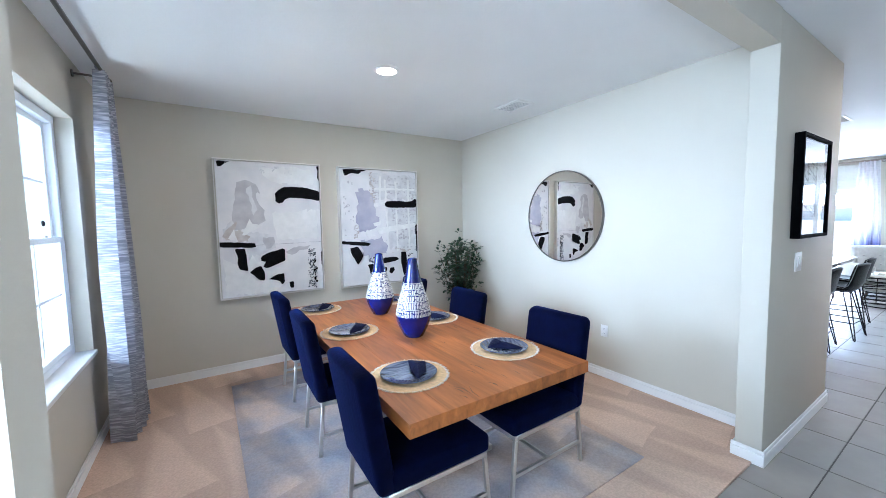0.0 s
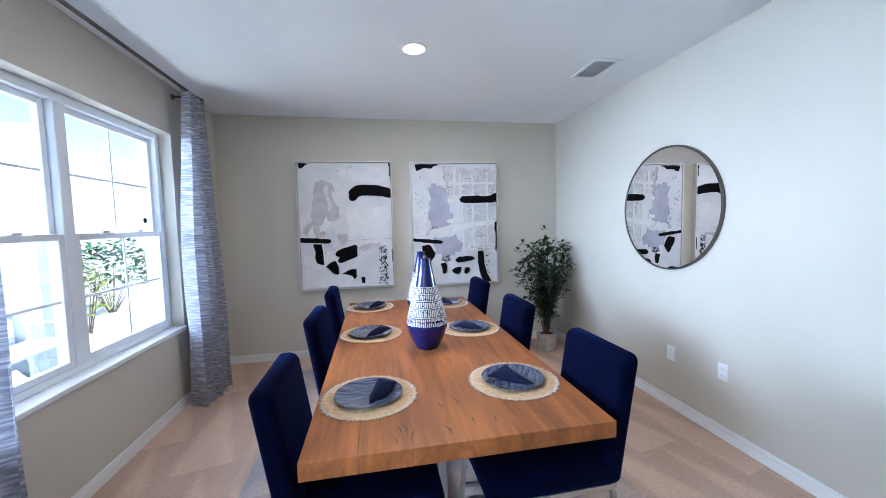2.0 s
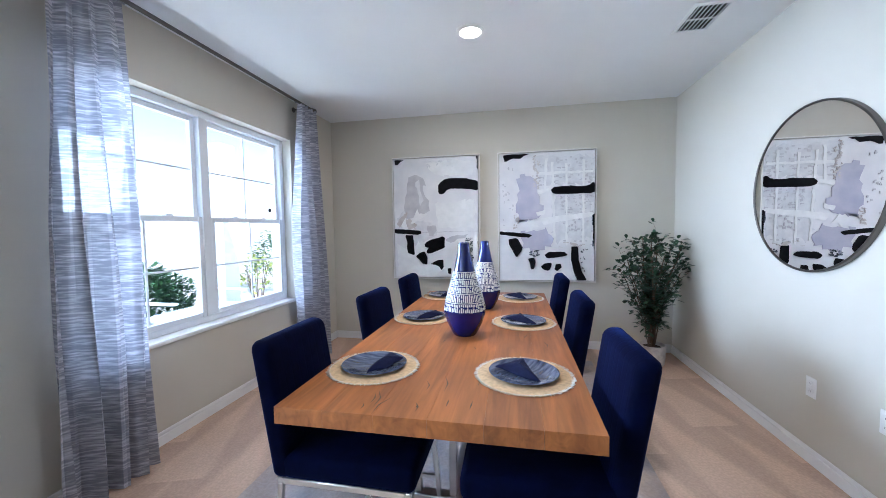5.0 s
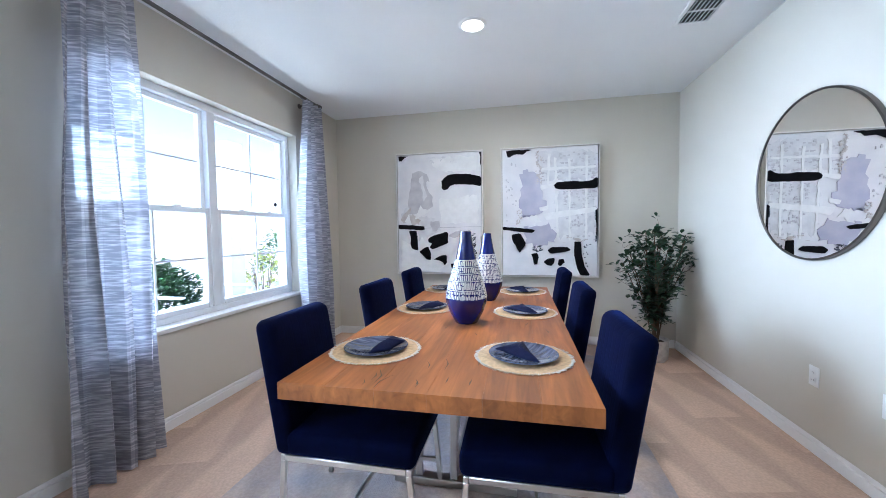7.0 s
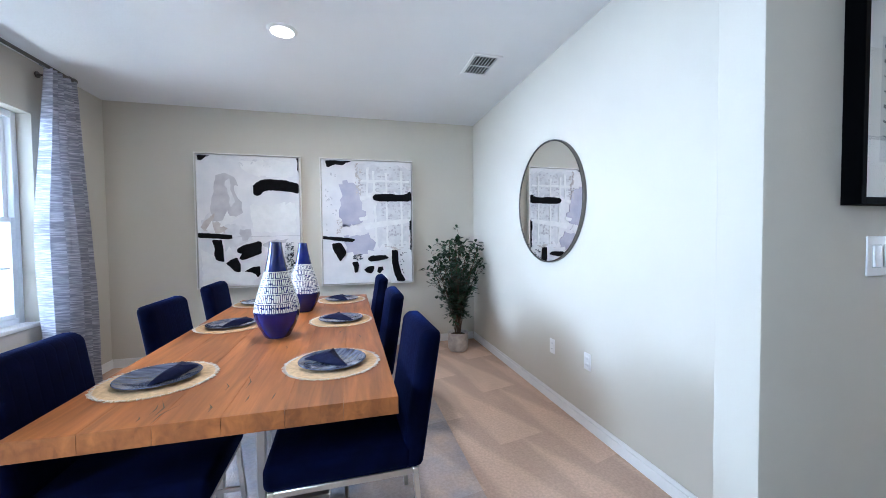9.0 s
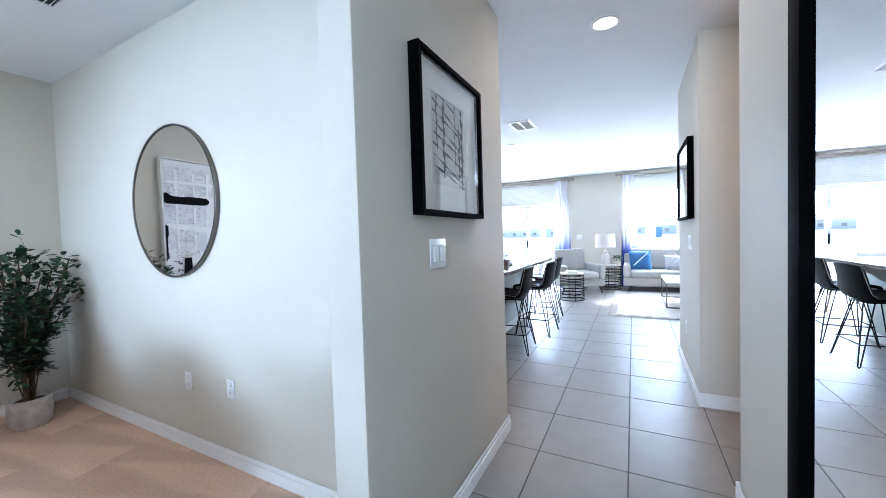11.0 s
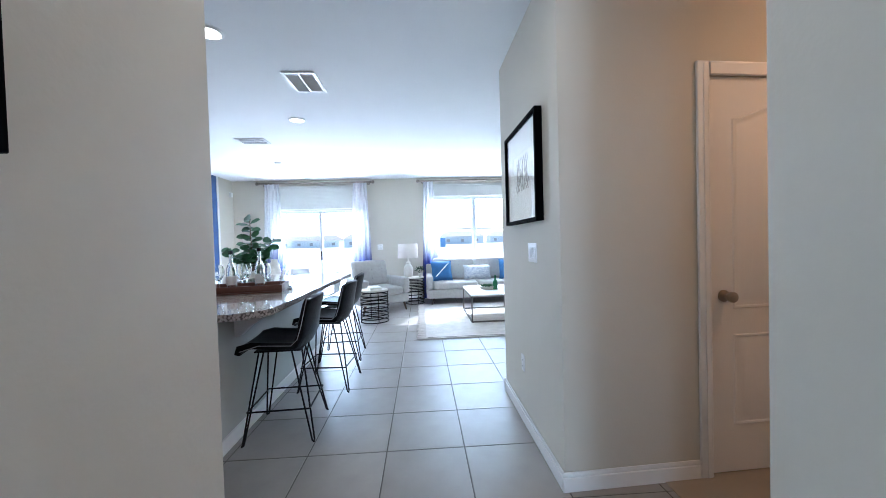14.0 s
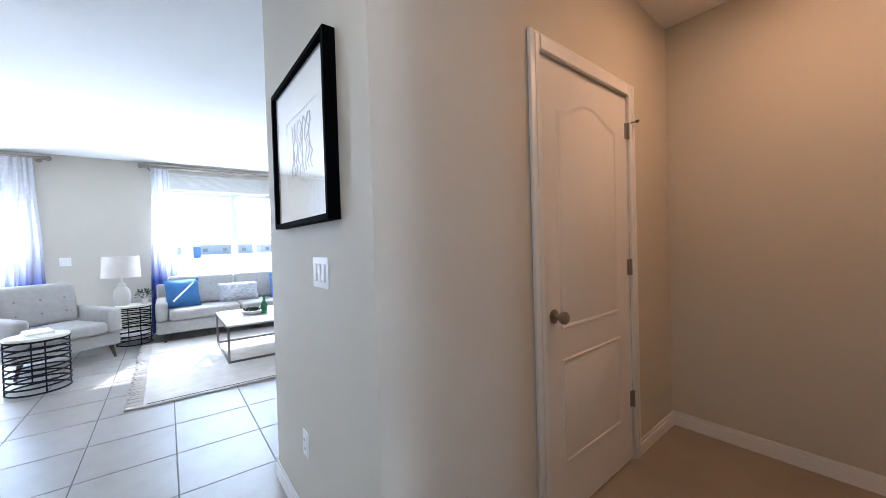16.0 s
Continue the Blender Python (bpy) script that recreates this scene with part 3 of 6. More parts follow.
curtain_rod(2.384, 2.20, 4.535, 2.662, 0.013, DARKROD, XW, "dark nickel curtain rod above the dining window", "")
curtain("curtain", 2.37, 2.24, 2.70, 0.018, 2.655, SLUB, 4, "grey slub-striped sheer curtain hanging beside the window", "dining curtains", phase=0.4, deep=1.25)
curtain("curtain", 2.375, 4.22, 4.66, 0.018, 2.655, SLUB, 4, "grey slub-striped sheer curtain hanging beside the window", "dining curtains", pinch=0.6, phase=2.0, deep=1.7)


# ---- paintings ----
def blot(pts, u0, v0, w, h, wob=0.010, seed=0, soft=0):
    """Outline points in canvas shares, broken up into an uneven edge."""
    rnd = random.Random(seed)
    out = []
    for _ in range(soft):
        cut = []
        for a, b in zip(pts, pts[1:] + pts[:1]):
            cut += [(a[0] * 0.88 + b[0] * 0.12, a[1] * 0.88 + b[1] * 0.12), (a[0] * 0.12 + b[0] * 0.88, a[1] * 0.12 + b[1] * 0.88)]
        pts = cut
    n = len(pts)
    for i in range(n):
        a, b = Vector(pts[i]), Vector(pts[(i + 1) % n])
        k = max(1 if soft else 2, int((b - a).length / 0.03))
        for j in range(k):
            p = a.lerp(b, j / k)
            out.append((u0 + w * min(0.980, max(0.020, p.x + rnd.uniform(-wob, wob))), v0 - h * min(0.984, max(0.016, p.y + rnd.uniform(-wob, wob) * w / h))))
    return out


def canvas_painting(x0, x1, z0, z1, y, label, layers, group, seed):
    ob = thing("painting", label, "painting", group)
    part("canvas", B(x0 + 0.019, x1 - 0.019, y + 0.008, YA - 0.004, z0 + 0.019, z1 - 0.019), CANVAS, ob)
    f = bmesh.new()
    for q in ((x0, x0 + 0.010, z0, z1), (x1 - 0.010, x1, z0, z1), (x0 + 0.010, x1 - 0.010, z0, z0 + 0.010), (x0 + 0.010, x1 - 0.010, z1 - 0.010, z1)):
        box(f, q[0], q[1], y, YA - 0.004, q[2], q[3])
    part("frame", f, SILVER, ob, "thin champagne silver floater frame")
    lift = 0.0006
    for i, (m, wob, *shapes) in enumerate(layers):
        for k, s in enumerate(shapes):
            bm = bmesh.new()
            lift += 0.00003
            yy = y + 0.008 - lift
            poly(bm, [(u, yy, v) for u, v in blot(s, x0, z1, x1 - x0, z1 - z0, wob, seed + i * 31 + k, 2 if m is INK else 0)], (0, lift - 0.0002, 0))
            part("brush_stroke", bm, m, ob, smooth=False)
    return ob


def speckles(n, u0, u1, v0, v1, su, sv, seed):
    rnd = random.Random(seed)
    out = []
    for _ in range(n):
        u, v = rnd.uniform(u0, u1), rnd.uniform(v0, v1)
        a, b = su * rnd.uniform(0.3, 1), sv * rnd.uniform(0.3, 1)
        out.append([(u, v), (u + a, v), (u + a, v + b), (u, v + b)])
    return out


A_TOP = [(.029, .02), (.150, .02), (.106, .03), (.065, .058), (.041, .058)]
A_HOOK = [(.534, .235), (.569, .21), (.619, .187), (.688, .18), (.845, .187), (.985, .213), (.985, .288), (.863, .273), (.685, .266), (.635, .278), (.601, .302), (.565, .311), (.536, .296)]
A_EDGE = [(.961, .015), (.985, .015), (.985, .134), (.965, .098), (.975, .055)]
A_BAR = [(.015, .584), (.329, .601), (.331, .636), (.015, .624)]
A_LEG = [(.142, .639), (.231, .639), (.244, .688), (.254, .806), (.182, .791), (.16, .753), (.171, .702)]
A_MID = [(.372, .709), (.43, .681), (.603, .647), (.603, .745), (.528, .767), (.425, .794), (.389, .781), (.417, .745), (.377, .738)]
A_LOW = [(.262, .814), (.314, .786), (.375, .774), (.403, .832), (.397, .882), (.35, .878)]
A_FIN = [(.432, .878), (.504, .849), (.582, .839), (.588, .904), (.562, .929), (.533, .896)]
A_CHIP = [(.628, .915), (.677, .909), (.675, .961), (.643, .961)]
A_RIM = [(.971, .688), (.985, .695), (.985, .81), (.973, .788)]
A_GREY = [(.196, .163), (.266, .145), (.33, .163), (.382, .199), (.39, .235), (.351, .235), (.367, .299), (.424, .364), (.43, .443), (.359, .472), (.29, .458), (.238, .494), (.158, .501), (.144, .4), (.166, .285), (.184, .213)]
A_FOG = [(.257, .522), (.417, .527), (.506, .551), (.518, .645), (.41, .673), (.359, .702), (.299, .688), (.25, .659)]
A_TAN = [(.055, .544), (.082, .504), (.162, .436), (.18, .465), (.158, .508), (.227, .515), (.276, .544), (.274, .587), (.063, .58)]
A_DRY = [(.612, .673), (.754, .637), (.875, .642), (.834, .659), (.753, .673), (.692, .702), (.641, .699)]
A_WHITE = [(.264, .774), (.299, .681), (.326, .745), (.428, .731), (.396, .774), (.335, .781), (.262, .817)]
canvas_painting(3.025, 4.08, 0.797, 2.248, 5.20, "large abstract canvas with black strokes and grey wash on white", (
    (PALE, .02, [(.40, .05), (.9, .04), (.92, .17), (.5, .16)], [(.5, .38), (.95, .36), (.95, .58), (.55, .58)], [(.05, .7), (.3, .85), (.6, .9), (.5, .98), (.06, .97)]),
    (FAINT, .012, *speckles(16, .36, .72, .035, .09, .02, .012, 21), [(.05, .50), (.16, .42), (.17, .56), (.05, .60)]),
    (WASH, .010, A_GREY), (FAINT, .012, A_FOG, [(.24, .60), (.38, .64), (.33, .70), (.26, .72)], [(.27, .20), (.31, .19), (.36, .36), (.33, .40)]),
    (WASH, .012, A_DRY, [(.40, .56), (.50, .57), (.50, .63), (.42, .65)]), (TAN, .014, A_TAN), (PALE, .008, A_WHITE, [(.10, .56), (.15, .50), (.17, .58), (.12, .585)], [(.21, .545), (.25, .50), (.29, .42), (.31, .46), (.40, .47), (.34, .50), (.26, .53)]),
    (TAN, .008, [(.17, .51), (.21, .50), (.22, .58), (.18, .58)], [(.13, .47), (.17, .44), (.16, .50)]),
    (WASH, .003, [(.33, .616), (.985, .608), (.985, .612), (.33, .621)]),
    (GREYINK, .004, *speckles(120, .825, .915, .70, .975, .016, .010, 3), *speckles(14, .83, .90, .66, .72, .03, .008, 4)),
    (INK, .003, A_TOP, A_HOOK, A_EDGE, A_BAR, A_LEG, A_MID, A_LOW, A_FIN, A_CHIP, A_RIM, *speckles(26, .88, .915, .72, .97, .02, .014, 13))), "abstract canvases", 11)
B_TOP = [(.053, .02), (.332, .02), (.27, .034), (.239, .054), (.158, .047), (.076, .076)]
B_BAR = [(.546, .295), (.584, .276), (.727, .27), (.809, .276), (.912, .273), (.959, .251), (.985, .258), (.985, .331), (.603, .331), (.562, .32)]
B_WAND = [(.015, .606), (.124, .616), (.321, .626), (.358, .641), (.33, .658), (.206, .65), (.015, .632)]
B_KITE = [(.115, .667), (.206, .661), (.267, .74), (.199, .816), (.158, .762), (.122, .718)]
B_PEG = [(.317, .82), (.38, .813), (.396, .842), (.378, .901), (.347, .904), (.337, .857)]
B_FISH = [(.484, .791), (.536, .769), (.682, .766), (.723, .791), (.661, .806), (.515, .818)]
B_ONE = [(.447, .883), (.483, .857), (.556, .85), (.556, .886), (.524, .915), (.472, .904)]
B_TWO = [(.598, .864), (.65, .857), (.66, .886), (.618, .915), (.587, .901)]
B_LEG = [(.755, .726), (.823, .726), (.827, .828), (.858, .915), (.91, .985), (.816, .985), (.775, .915), (.754, .828)]
B_RIM = [(.962, .492), (.985, .48), (.985, .755), (.973, .696)]
B_LILAC = [(.216, .185), (.349, .178), (.389, .258), (.394, .317), (.459, .39), (.489, .463), (.395, .507), (.312, .55), (.209, .521), (.211, .448), (.209, .317)]
B_LILAC_LOW = [(.228, .594), (.342, .601), (.518, .587), (.589, .667), (.568, .711), (.474, .755), (.339, .769), (.267, .726), (.237, .667)]
canvas_painting(4.285, 5.352, 0.777, 2.245, 5.20, "large abstract canvas with black strokes and lilac wash on white", (
    (FAINT, .03, [(.38, .04), (.98, .05), (.97, .26), (.42, .25)], [(.56, .35), (.97, .34), (.96, .66), (.58, .70)]),
    (WASH, .004, *speckles(90, .36, .98, .05, .26, .035, .016, 8), *speckles(70, .64, .97, .34, .47, .03, .012, 9), *speckles(30, .62, .95, .50, .72, .03, .02, 10), *speckles(20, .05, .20, .10, .60, .02, .02, 12)),
    (PALE, .005, [(.49, .06), (.515, .06), (.50, .30), (.48, .30)], [(.55, .09), (.575, .09), (.60, .70), (.58, .70)], [(.69, .1), (.71, .1), (.72, .72), (.70, .72)], [(.86, .08), (.885, .08), (.88, .7), (.86, .7)], [(.42, .165), (.96, .16), (.96, .175), (.42, .185)],
     [(.44, .51), (.96, .47), (.97, .50), (.48, .56)], [(.40, .30), (.56, .28), (.55, .31), (.42, .33)]),
    (LILAC, .028, B_LILAC, B_LILAC_LOW),
    (PALE, .014, [(.30, .55), (.38, .52), (.42, .58), (.34, .60)], [(.40, .47), (.50, .44), (.49, .49), (.42, .50)]),
    (TAN, .006, *speckles(44, .365, .425, .03, .28, .022, .014, 31), *speckles(18, .165, .215, .48, .58, .02, .014, 32), *speckles(10, .62, .86, .68, .73, .06, .012, 33)),
    (GREYINK, .006, *speckles(12, .955, .975, .48, .70, .015, .04, 5), *speckles(16, .33, .43, .755, .80, .03, .01, 6), *speckles(10, .84, .90, .74, .92, .02, .014, 7)),
    (INK, .003, B_TOP, B_BAR, B_WAND, B_KITE, B_PEG, B_FISH, B_ONE, B_TWO, B_LEG, B_RIM)), "abstract canvases", 57)

# ---- round mirror, outlets, vent, downlights ----
rm = thing("round_mirror", "round wall mirror in a slim bronze metal frame", "mirror", m=pose(XM, 3.44, 1.595, 0, -90, 0))
part("mirror_glass", lathe(bmesh.new(), ((0.0, 0.022), (0.470, 0.022), (0.470, 0.004), (0.0, 0.004)), 72), MIRROR, rm)
part("mirror_frame", lathe(bmesh.new(), ((0.470, 0.002), (0.470, 0.026), (0.472, 0.028), (0.480, 0.028), (0.482, 0.026), (0.482, 0.002), (0.470, 0.002)), 72), DARKROD, rm, "dark bronze rim")


def outlet(m, group="wall outlets", label="white duplex outlet plate on the wall"):
    """A plate in the local xz plane that faces -y."""
    ob = thing("outlet", label, "outlet", group, m=m)
    part("plate", B(-0.036, 0.036, -0.006, 0, -0.058, 0.058, bevel=0.003), PLASTIC, ob)
    for z in (-0.022, 0.022):
        s = part("socket", B(-0.017, 0.017, -0.009, -0.006, z - 0.014, z + 0.014, bevel=0.003), PLASTIC, ob)
        for x in (-0.006, 0.006):
            part("slot", B(x - 0.001, x + 0.001, -0.0097, -0.009, z - 0.004, z + 0.005), SLOT, s)
    return ob


outlet(pose(XM, 3.385, 0.45, 0, 0, -90))
outlet(pose(XM, 2.945, 0.47, 0, 0, -90), label="white blank-faced outlet plate on the wall")
outlet(pose(8.85, HS + 0.01, 0.42, 0, 0, 180))
outlet(pose(8.55, 2.50, 0.665, 0, 0, -90))


def switch_plate(m, gangs, on=0.0):
    ob = thing("light_switch", "white rocker light switch plate with %s paddles" % ("two" if gangs == 2 else "three"), "switch", m=m)
    w = 0.036 + 0.023 * (gangs - 1) * 1.05
    part("plate", B(-w, w, -0.006, 0, -0.060, 0.060, bevel=0.003), PLASTIC, ob)
    for i in range(gangs):
        x = (i - (gangs - 1) / 2) * 0.046
        f = bmesh.new()
        for q in ((x - 0.0185, x - 0.0165, -0.035, 0.035), (x + 0.0165, x + 0.0185, -0.035, 0.035), (x - 0.0165, x + 0.0165, -0.035, -0.033), (x - 0.0165, x + 0.0165, 0.033, 0.035)):
            box(f, q[0], q[1], -0.0066, -0.006, q[2], q[3])
        part("surround", f, GREYP, ob)
        p = part("paddle", B(-0.0155, 0.0155, -0.004, 0.004, -0.032, 0.032, bevel=0.002), PLASTIC, ob, m=pose(x, -0.007, 0, 4 if i % 2 else -4))
    return ob


switch_plate(pose(6.28, HN, 1.247) @ Matrix.Diagonal((1.18, 1, 1.08, 1)), 2)
switch_plate(pose(8.57, HS + 0.01, 1.212, 0, 0, 180), 3)
switch_plate(pose(XE, 2.06, 1.205, 0, 0, -90), 2)


def ceiling_vent(x0, x1, y0, y1, along, label, tilt=42):
    """A stamped register: frame, flat backing coloured as the duct's shade, and angled slats; along is the axis that
    the slats follow.
    """
    ob = thing("ceiling_vent", label, "vent", "ceiling vents")
    f = bmesh.new()
    e = 0.028
    for q in ((x0, x1, y0, y0 + e), (x0, x1, y1 - e, y1), (x0, x0 + e, y0 + e, y1 - e), (x1 - e, x1, y0 + e, y1 - e)):
        box(f, *q, H - 0.012, H, 0.003, 1)
    part("frame", f, TRIM, ob)
    part("backing", B(x0 + e, x1 - e, y0 + e, y1 - e, H - 0.002, H), SLOT if tilt > 60 else GREYVENT, ob)
    n, half = (7, 0.0035) if tilt > 60 else (13, 0.0055)
    ym, xm = (y0 + y1) / 2, (x0 + x1) / 2
    for i in range(n):
        k = (i + 0.5) / n
        if along == "y":
            xx = x0 + e + (x1 - x0 - 2 * e) * k
            part("slat", B(-half, half, y0 + e - ym, y1 - e - ym, -0.0008, 0.0008), TRIM, ob, m=pose(xx, ym, H - 0.008, 0, tilt, 0))
        else:
            yy = y0 + e + (y1 - y0 - 2 * e) * k
            part("slat", B(x0 + e - xm, x1 - e - xm, -half, half, -0.0008, 0.0008), TRIM, ob, m=pose(xm, yy, H - 0.008, tilt, 0, 0))
    part("crossbar", B(x0 + e, x1 - e, ym - 0.006, ym + 0.006, H - 0.013, H - 0.009) if along == "y" else B(xm - 0.006, xm + 0.006, y0 + e, y1 - e, H - 0.013, H - 0.009), TRIM, ob)


ceiling_vent(5.55, 5.79, 3.51, 3.87, "y", "white metal ceiling register over the dining room", 90)
ceiling_vent(9.42, 9.82, 1.97, 2.25, "y", "white metal ceiling register above the kitchen bar", 48)
ceiling_vent(11.31, 11.59, 3.19, 3.57, "x", "white metal ceiling register over the breakfast area")


def downlight(x, y):
    ob = thing("downlight", "lit round recessed downlight with a white trim ring", "ceiling light", "downlights", m=pose(x, y, H))
    part("trim_ring", lathe(bmesh.new(), ((0.072, -0.012), (0.078, -0.014), (0.098, -0.004), (0.098, 0.0)), 36), TRIM, ob)
    part("diffuser", lathe(bmesh.new(), ((0.0, -0.010), (0.073, -0.010), (0.073, -0.002)), 36), GLOW, ob)


for lx, ly in ((4.18, 3.53), (7.63, 1.0), (10.63, 3.9), (10.61, 2.51), (8.85, 2.5), (7.40, -1.15)):
    downlight(lx, ly)
sd = thing("smoke_detector", "small white ceiling smoke detector", "detector", m=pose(12.78, 3.56, H))
part("body", lathe(bmesh.new(), ((0.0, -0.032), (0.04, -0.032), (0.055, -0.02), (0.06, 0.0)), 24), PLASTIC, sd)

# ---- dining furniture ----
tbl = thing("dining_table", "long honey oak dining table on brushed metal legs", "table")
TX0, TX1, TY0, TY1 = 3.59, 4.76, 2.14, 4.68
board_w = (TX1 - TX0) / 6
for i in range(6):
    part("plank", B(TX0 + i * board_w + 0.0004, TX0 + (i + 1) * board_w - 0.0004, TY0, TY1, 0.675, 0.740, bevel=0.0006, seg=1), OAK, tbl)
rnd = random.Random(4)
for i in range(26):
    cx, cy = rnd.uniform(TX0 + 0.1, TX1 - 0.1), rnd.choice((rnd.uniform(TY0, TY0 + 0.35), rnd.uniform(TY0 + 0.3, TY1)))
    L, k = rnd.uniform(0.04, 0.15), rnd.uniform(-0.25, 0.25)
    bm = bmesh.new()
    poly(bm, [(cx, cy, 0.7401), (cx + 0.0045, cy + L * 0.5, 0.7401), (cx + k * L, cy + L, 0.7401), (cx - 0.001, cy + L * 0.5, 0.7401)], (0, 0, 0.0003))
    part("grain_crack", bm, WALNUT, tbl, smooth=False)
for yy in (2.70, 4.10):
    lg = bmesh.new()
    for xx in (3.99, 4.17):
        box(lg, xx - 0.019, xx + 0.019, yy - 0.019, yy + 0.019, 0.06, 0.675, 0.004, 1)
    box(lg, 3.86, 4.48, yy - 0.03, yy + 0.03, 0.021, 0.06, 0.004, 1)
    box(lg, 3.80, 4.56, yy - 0.03, yy + 0.03, 0.645, 0.6745, 0.004, 1)
    part("leg", lg, CHROME, tbl)
part("stretcher", B(4.145, 4.195, 2.73, 4.07, 0.022, 0.06, bevel=0.004), CHROME, tbl)

structure("area_rug", B(3.06, 5.24, 2.06, 4.85, 0.011, 0.020, bevel=0.003), RUG, "faded blue-grey distressed area rug under the dining table", "rug")


def dining_chair(m):
    """Faces +y in its own space; the back stands at -y."""
    ob = thing("dining_chair", "navy velvet dining chair with brushed metal legs", "chair", "chairs round the dining table", m=m)
    s = bmesh.new()
    box(s, -0.235, 0.235, -0.26, 0.30, 0.365, 0.465, 0.028, 3)
    part("seat", s, VELVET, ob)
    bk = bmesh.new()
    box(bk, -0.235, 0.235, -0.045, 0.045, 0.0, 0.585, 0.034, 4)
    for v in bk.verts:
        k = max(0, v.co.z - 0.1)
        v.co.y -= 0.10 * k + 0.16 * k * k
        if v.co.z > 0.5:
            v.co.z -= 0.035 * (abs(v.co.x) / 0.235) ** 2.5
    part("backrest", bk, VELVET_RIB, ob, m=pose(0, -0.265, 0.362))
    fr_ = bmesh.new()
    for q in ((-0.225, 0.225, -0.285, -0.262), (-0.225, 0.225, 0.262, 0.285), (-0.225, -0.203, -0.262, 0.262), (0.203, 0.225, -0.262, 0.262)):
        box(fr_, *q, 0.34, 0.366, 0.003, 1)
    part("seat_frame", fr_, CHROME, ob)
    for x in (-0.214, 0.214):
        for y in (-0.273, 0.273):
            lg_ = bmesh.new()
            box(lg_, x - 0.011, x + 0.011, y - 0.011, y + 0.011, 0.0, 0.34, 0.002, 1)
            for v in lg_.verts:
                if v.co.z < 0.1:
                    v.co.y += 0.03 * (1 if y > 0 else -1)
            part("leg", lg_, CHROME, ob)
        st = bmesh.new()
        box(st, x - 0.008, x + 0.008, -0.285, 0.285, 0.125, 0.145, 0.002, 1)
        part("stretcher", st, CHROME, ob)
    part("crossbar", B(-0.206, 0.206, -0.008, 0.008, 0.125, 0.145, bevel=0.002), CHROME, ob)
    return ob


first = dining_chair(pose(3.80, 2.47, 0.019, 0, 0, -90))
for px, py, rz in ((3.80, 3.47, -91), (3.80, 4.38, -89), (4.565, 2.48, 91), (4.565, 3.49, 89.5), (4.56, 4.50, 90)):
    copy_thing(first, pose(px, py, 0.019, 0, 0, rz))

# vases


def vase(x, y, s, rz):
    ob = thing("vase", "tall cobalt teardrop vase with a white tribal-patterned band", "vase", "vases on the dining table", m=pose(x, y, 0.741, 0, 0, rz) @ Matrix.Diagonal((s, s, s, 1)))
    prof = ((0.0, 0.0), (0.066, 0.0), (0.072, 0.006), (0.105, 0.07), (0.124, 0.125), (0.127, 0.150), (0.124, 0.185), (0.105, 0.26), (0.078, 0.345), (0.058, 0.42), (0.043, 0.49), (0.035, 0.54), (0.033, 0.562), (0.026, 0.566), (0.024, 0.54))
    lo = [p for p in prof if p[1] <= 0.150]
    mid = ((0.127, 0.150), (0.1255, 0.17), (0.1235, 0.187), (0.105, 0.26), (0.078, 0.345), (0.0655, 0.39))
    hi = ((0.0655, 0.39), (0.058, 0.42), (0.043, 0.49), (0.036, 0.54), (0.034, 0.562), (0.026, 0.566), (0.024, 0.54))
    part("base_glaze", lathe(bmesh.new(), lo, 40), COBALT, ob, "deep cobalt glossy lower body")
    part("patterned_band", lathe(bmesh.new(), [(r + 0.0005, z) for r, z in mid], 40), COBALT, ob, "white ladder marks over cobalt")
    part("neck", lathe(bmesh.new(), hi, 40), COBALT, ob, "glossy cobalt neck")

    def rad(z):
        for (r0, z0), (r1, z1) in zip(prof, prof[1:]):
            if z0 <= z <= z1 and z1 > z0:
                return r0 + (r1 - r0) * (z - z0) / (z1 - z0)
        return 0.05
    rn = random.Random(int(s * 100) + 7)
    rows = (0.156, 0.208, 0.214, 0.262, 0.268, 0.306, 0.312, 0.346, 0.352, 0.386)
    for i in range(0, 10, 2):
        za, zb = rows[i], rows[i + 1]
        n = int(2 * math.pi * rad((za + zb) / 2) / 0.0115)
        bm = bmesh.new()
        for k in range(n):
            a0 = 2 * math.pi * (k + rn.uniform(0.02, 0.14)) / n
            a1 = 2 * math.pi * (k + rn.uniform(0.60, 0.86)) / n
            cut = rn.choice((0.33, 0.36, 0.64, 0.67, 0.5))
            segs = ((za + rn.uniform(0, 0.006), za + (zb - za) * cut - 0.003), (za + (zb - za) * cut + 0.003, zb - rn.uniform(0, 0.004))) if rn.random() < 0.25 else ((za + rn.uniform(0, 0.006), zb - rn.uniform(0, 0.006)),)
            for z0, z1 in segs:
                r0, r1 = rad(z0) + 0.0018, rad(z1) + 0.0018
                vs = [bm.verts.new((r * math.cos(a), r * math.sin(a), z)) for r, a, z in ((r0, a0, z0), (r0, a1, z0), (r1, a1, z1), (r1, a0, z1))]
                bm.faces.new(vs)
        part("relief_band", bm, PALE, ob, smooth=False)
        ring = bmesh.new()
        lathe(ring, ((rad(zb) + 0.0005, zb + 0.0005), (rad(zb) + 0.0024, zb + 0.0015), (rad(zb + 0.004) + 0.0024, zb + 0.0048), (rad(zb + 0.005) + 0.0005, zb + 0.0055)), 40)
        part("relief_ring", ring, PALE, ob)
    return ob


vase(4.17, 3.17, 1.0, 20)
vase(4.235, 3.93, 0.97, 140)


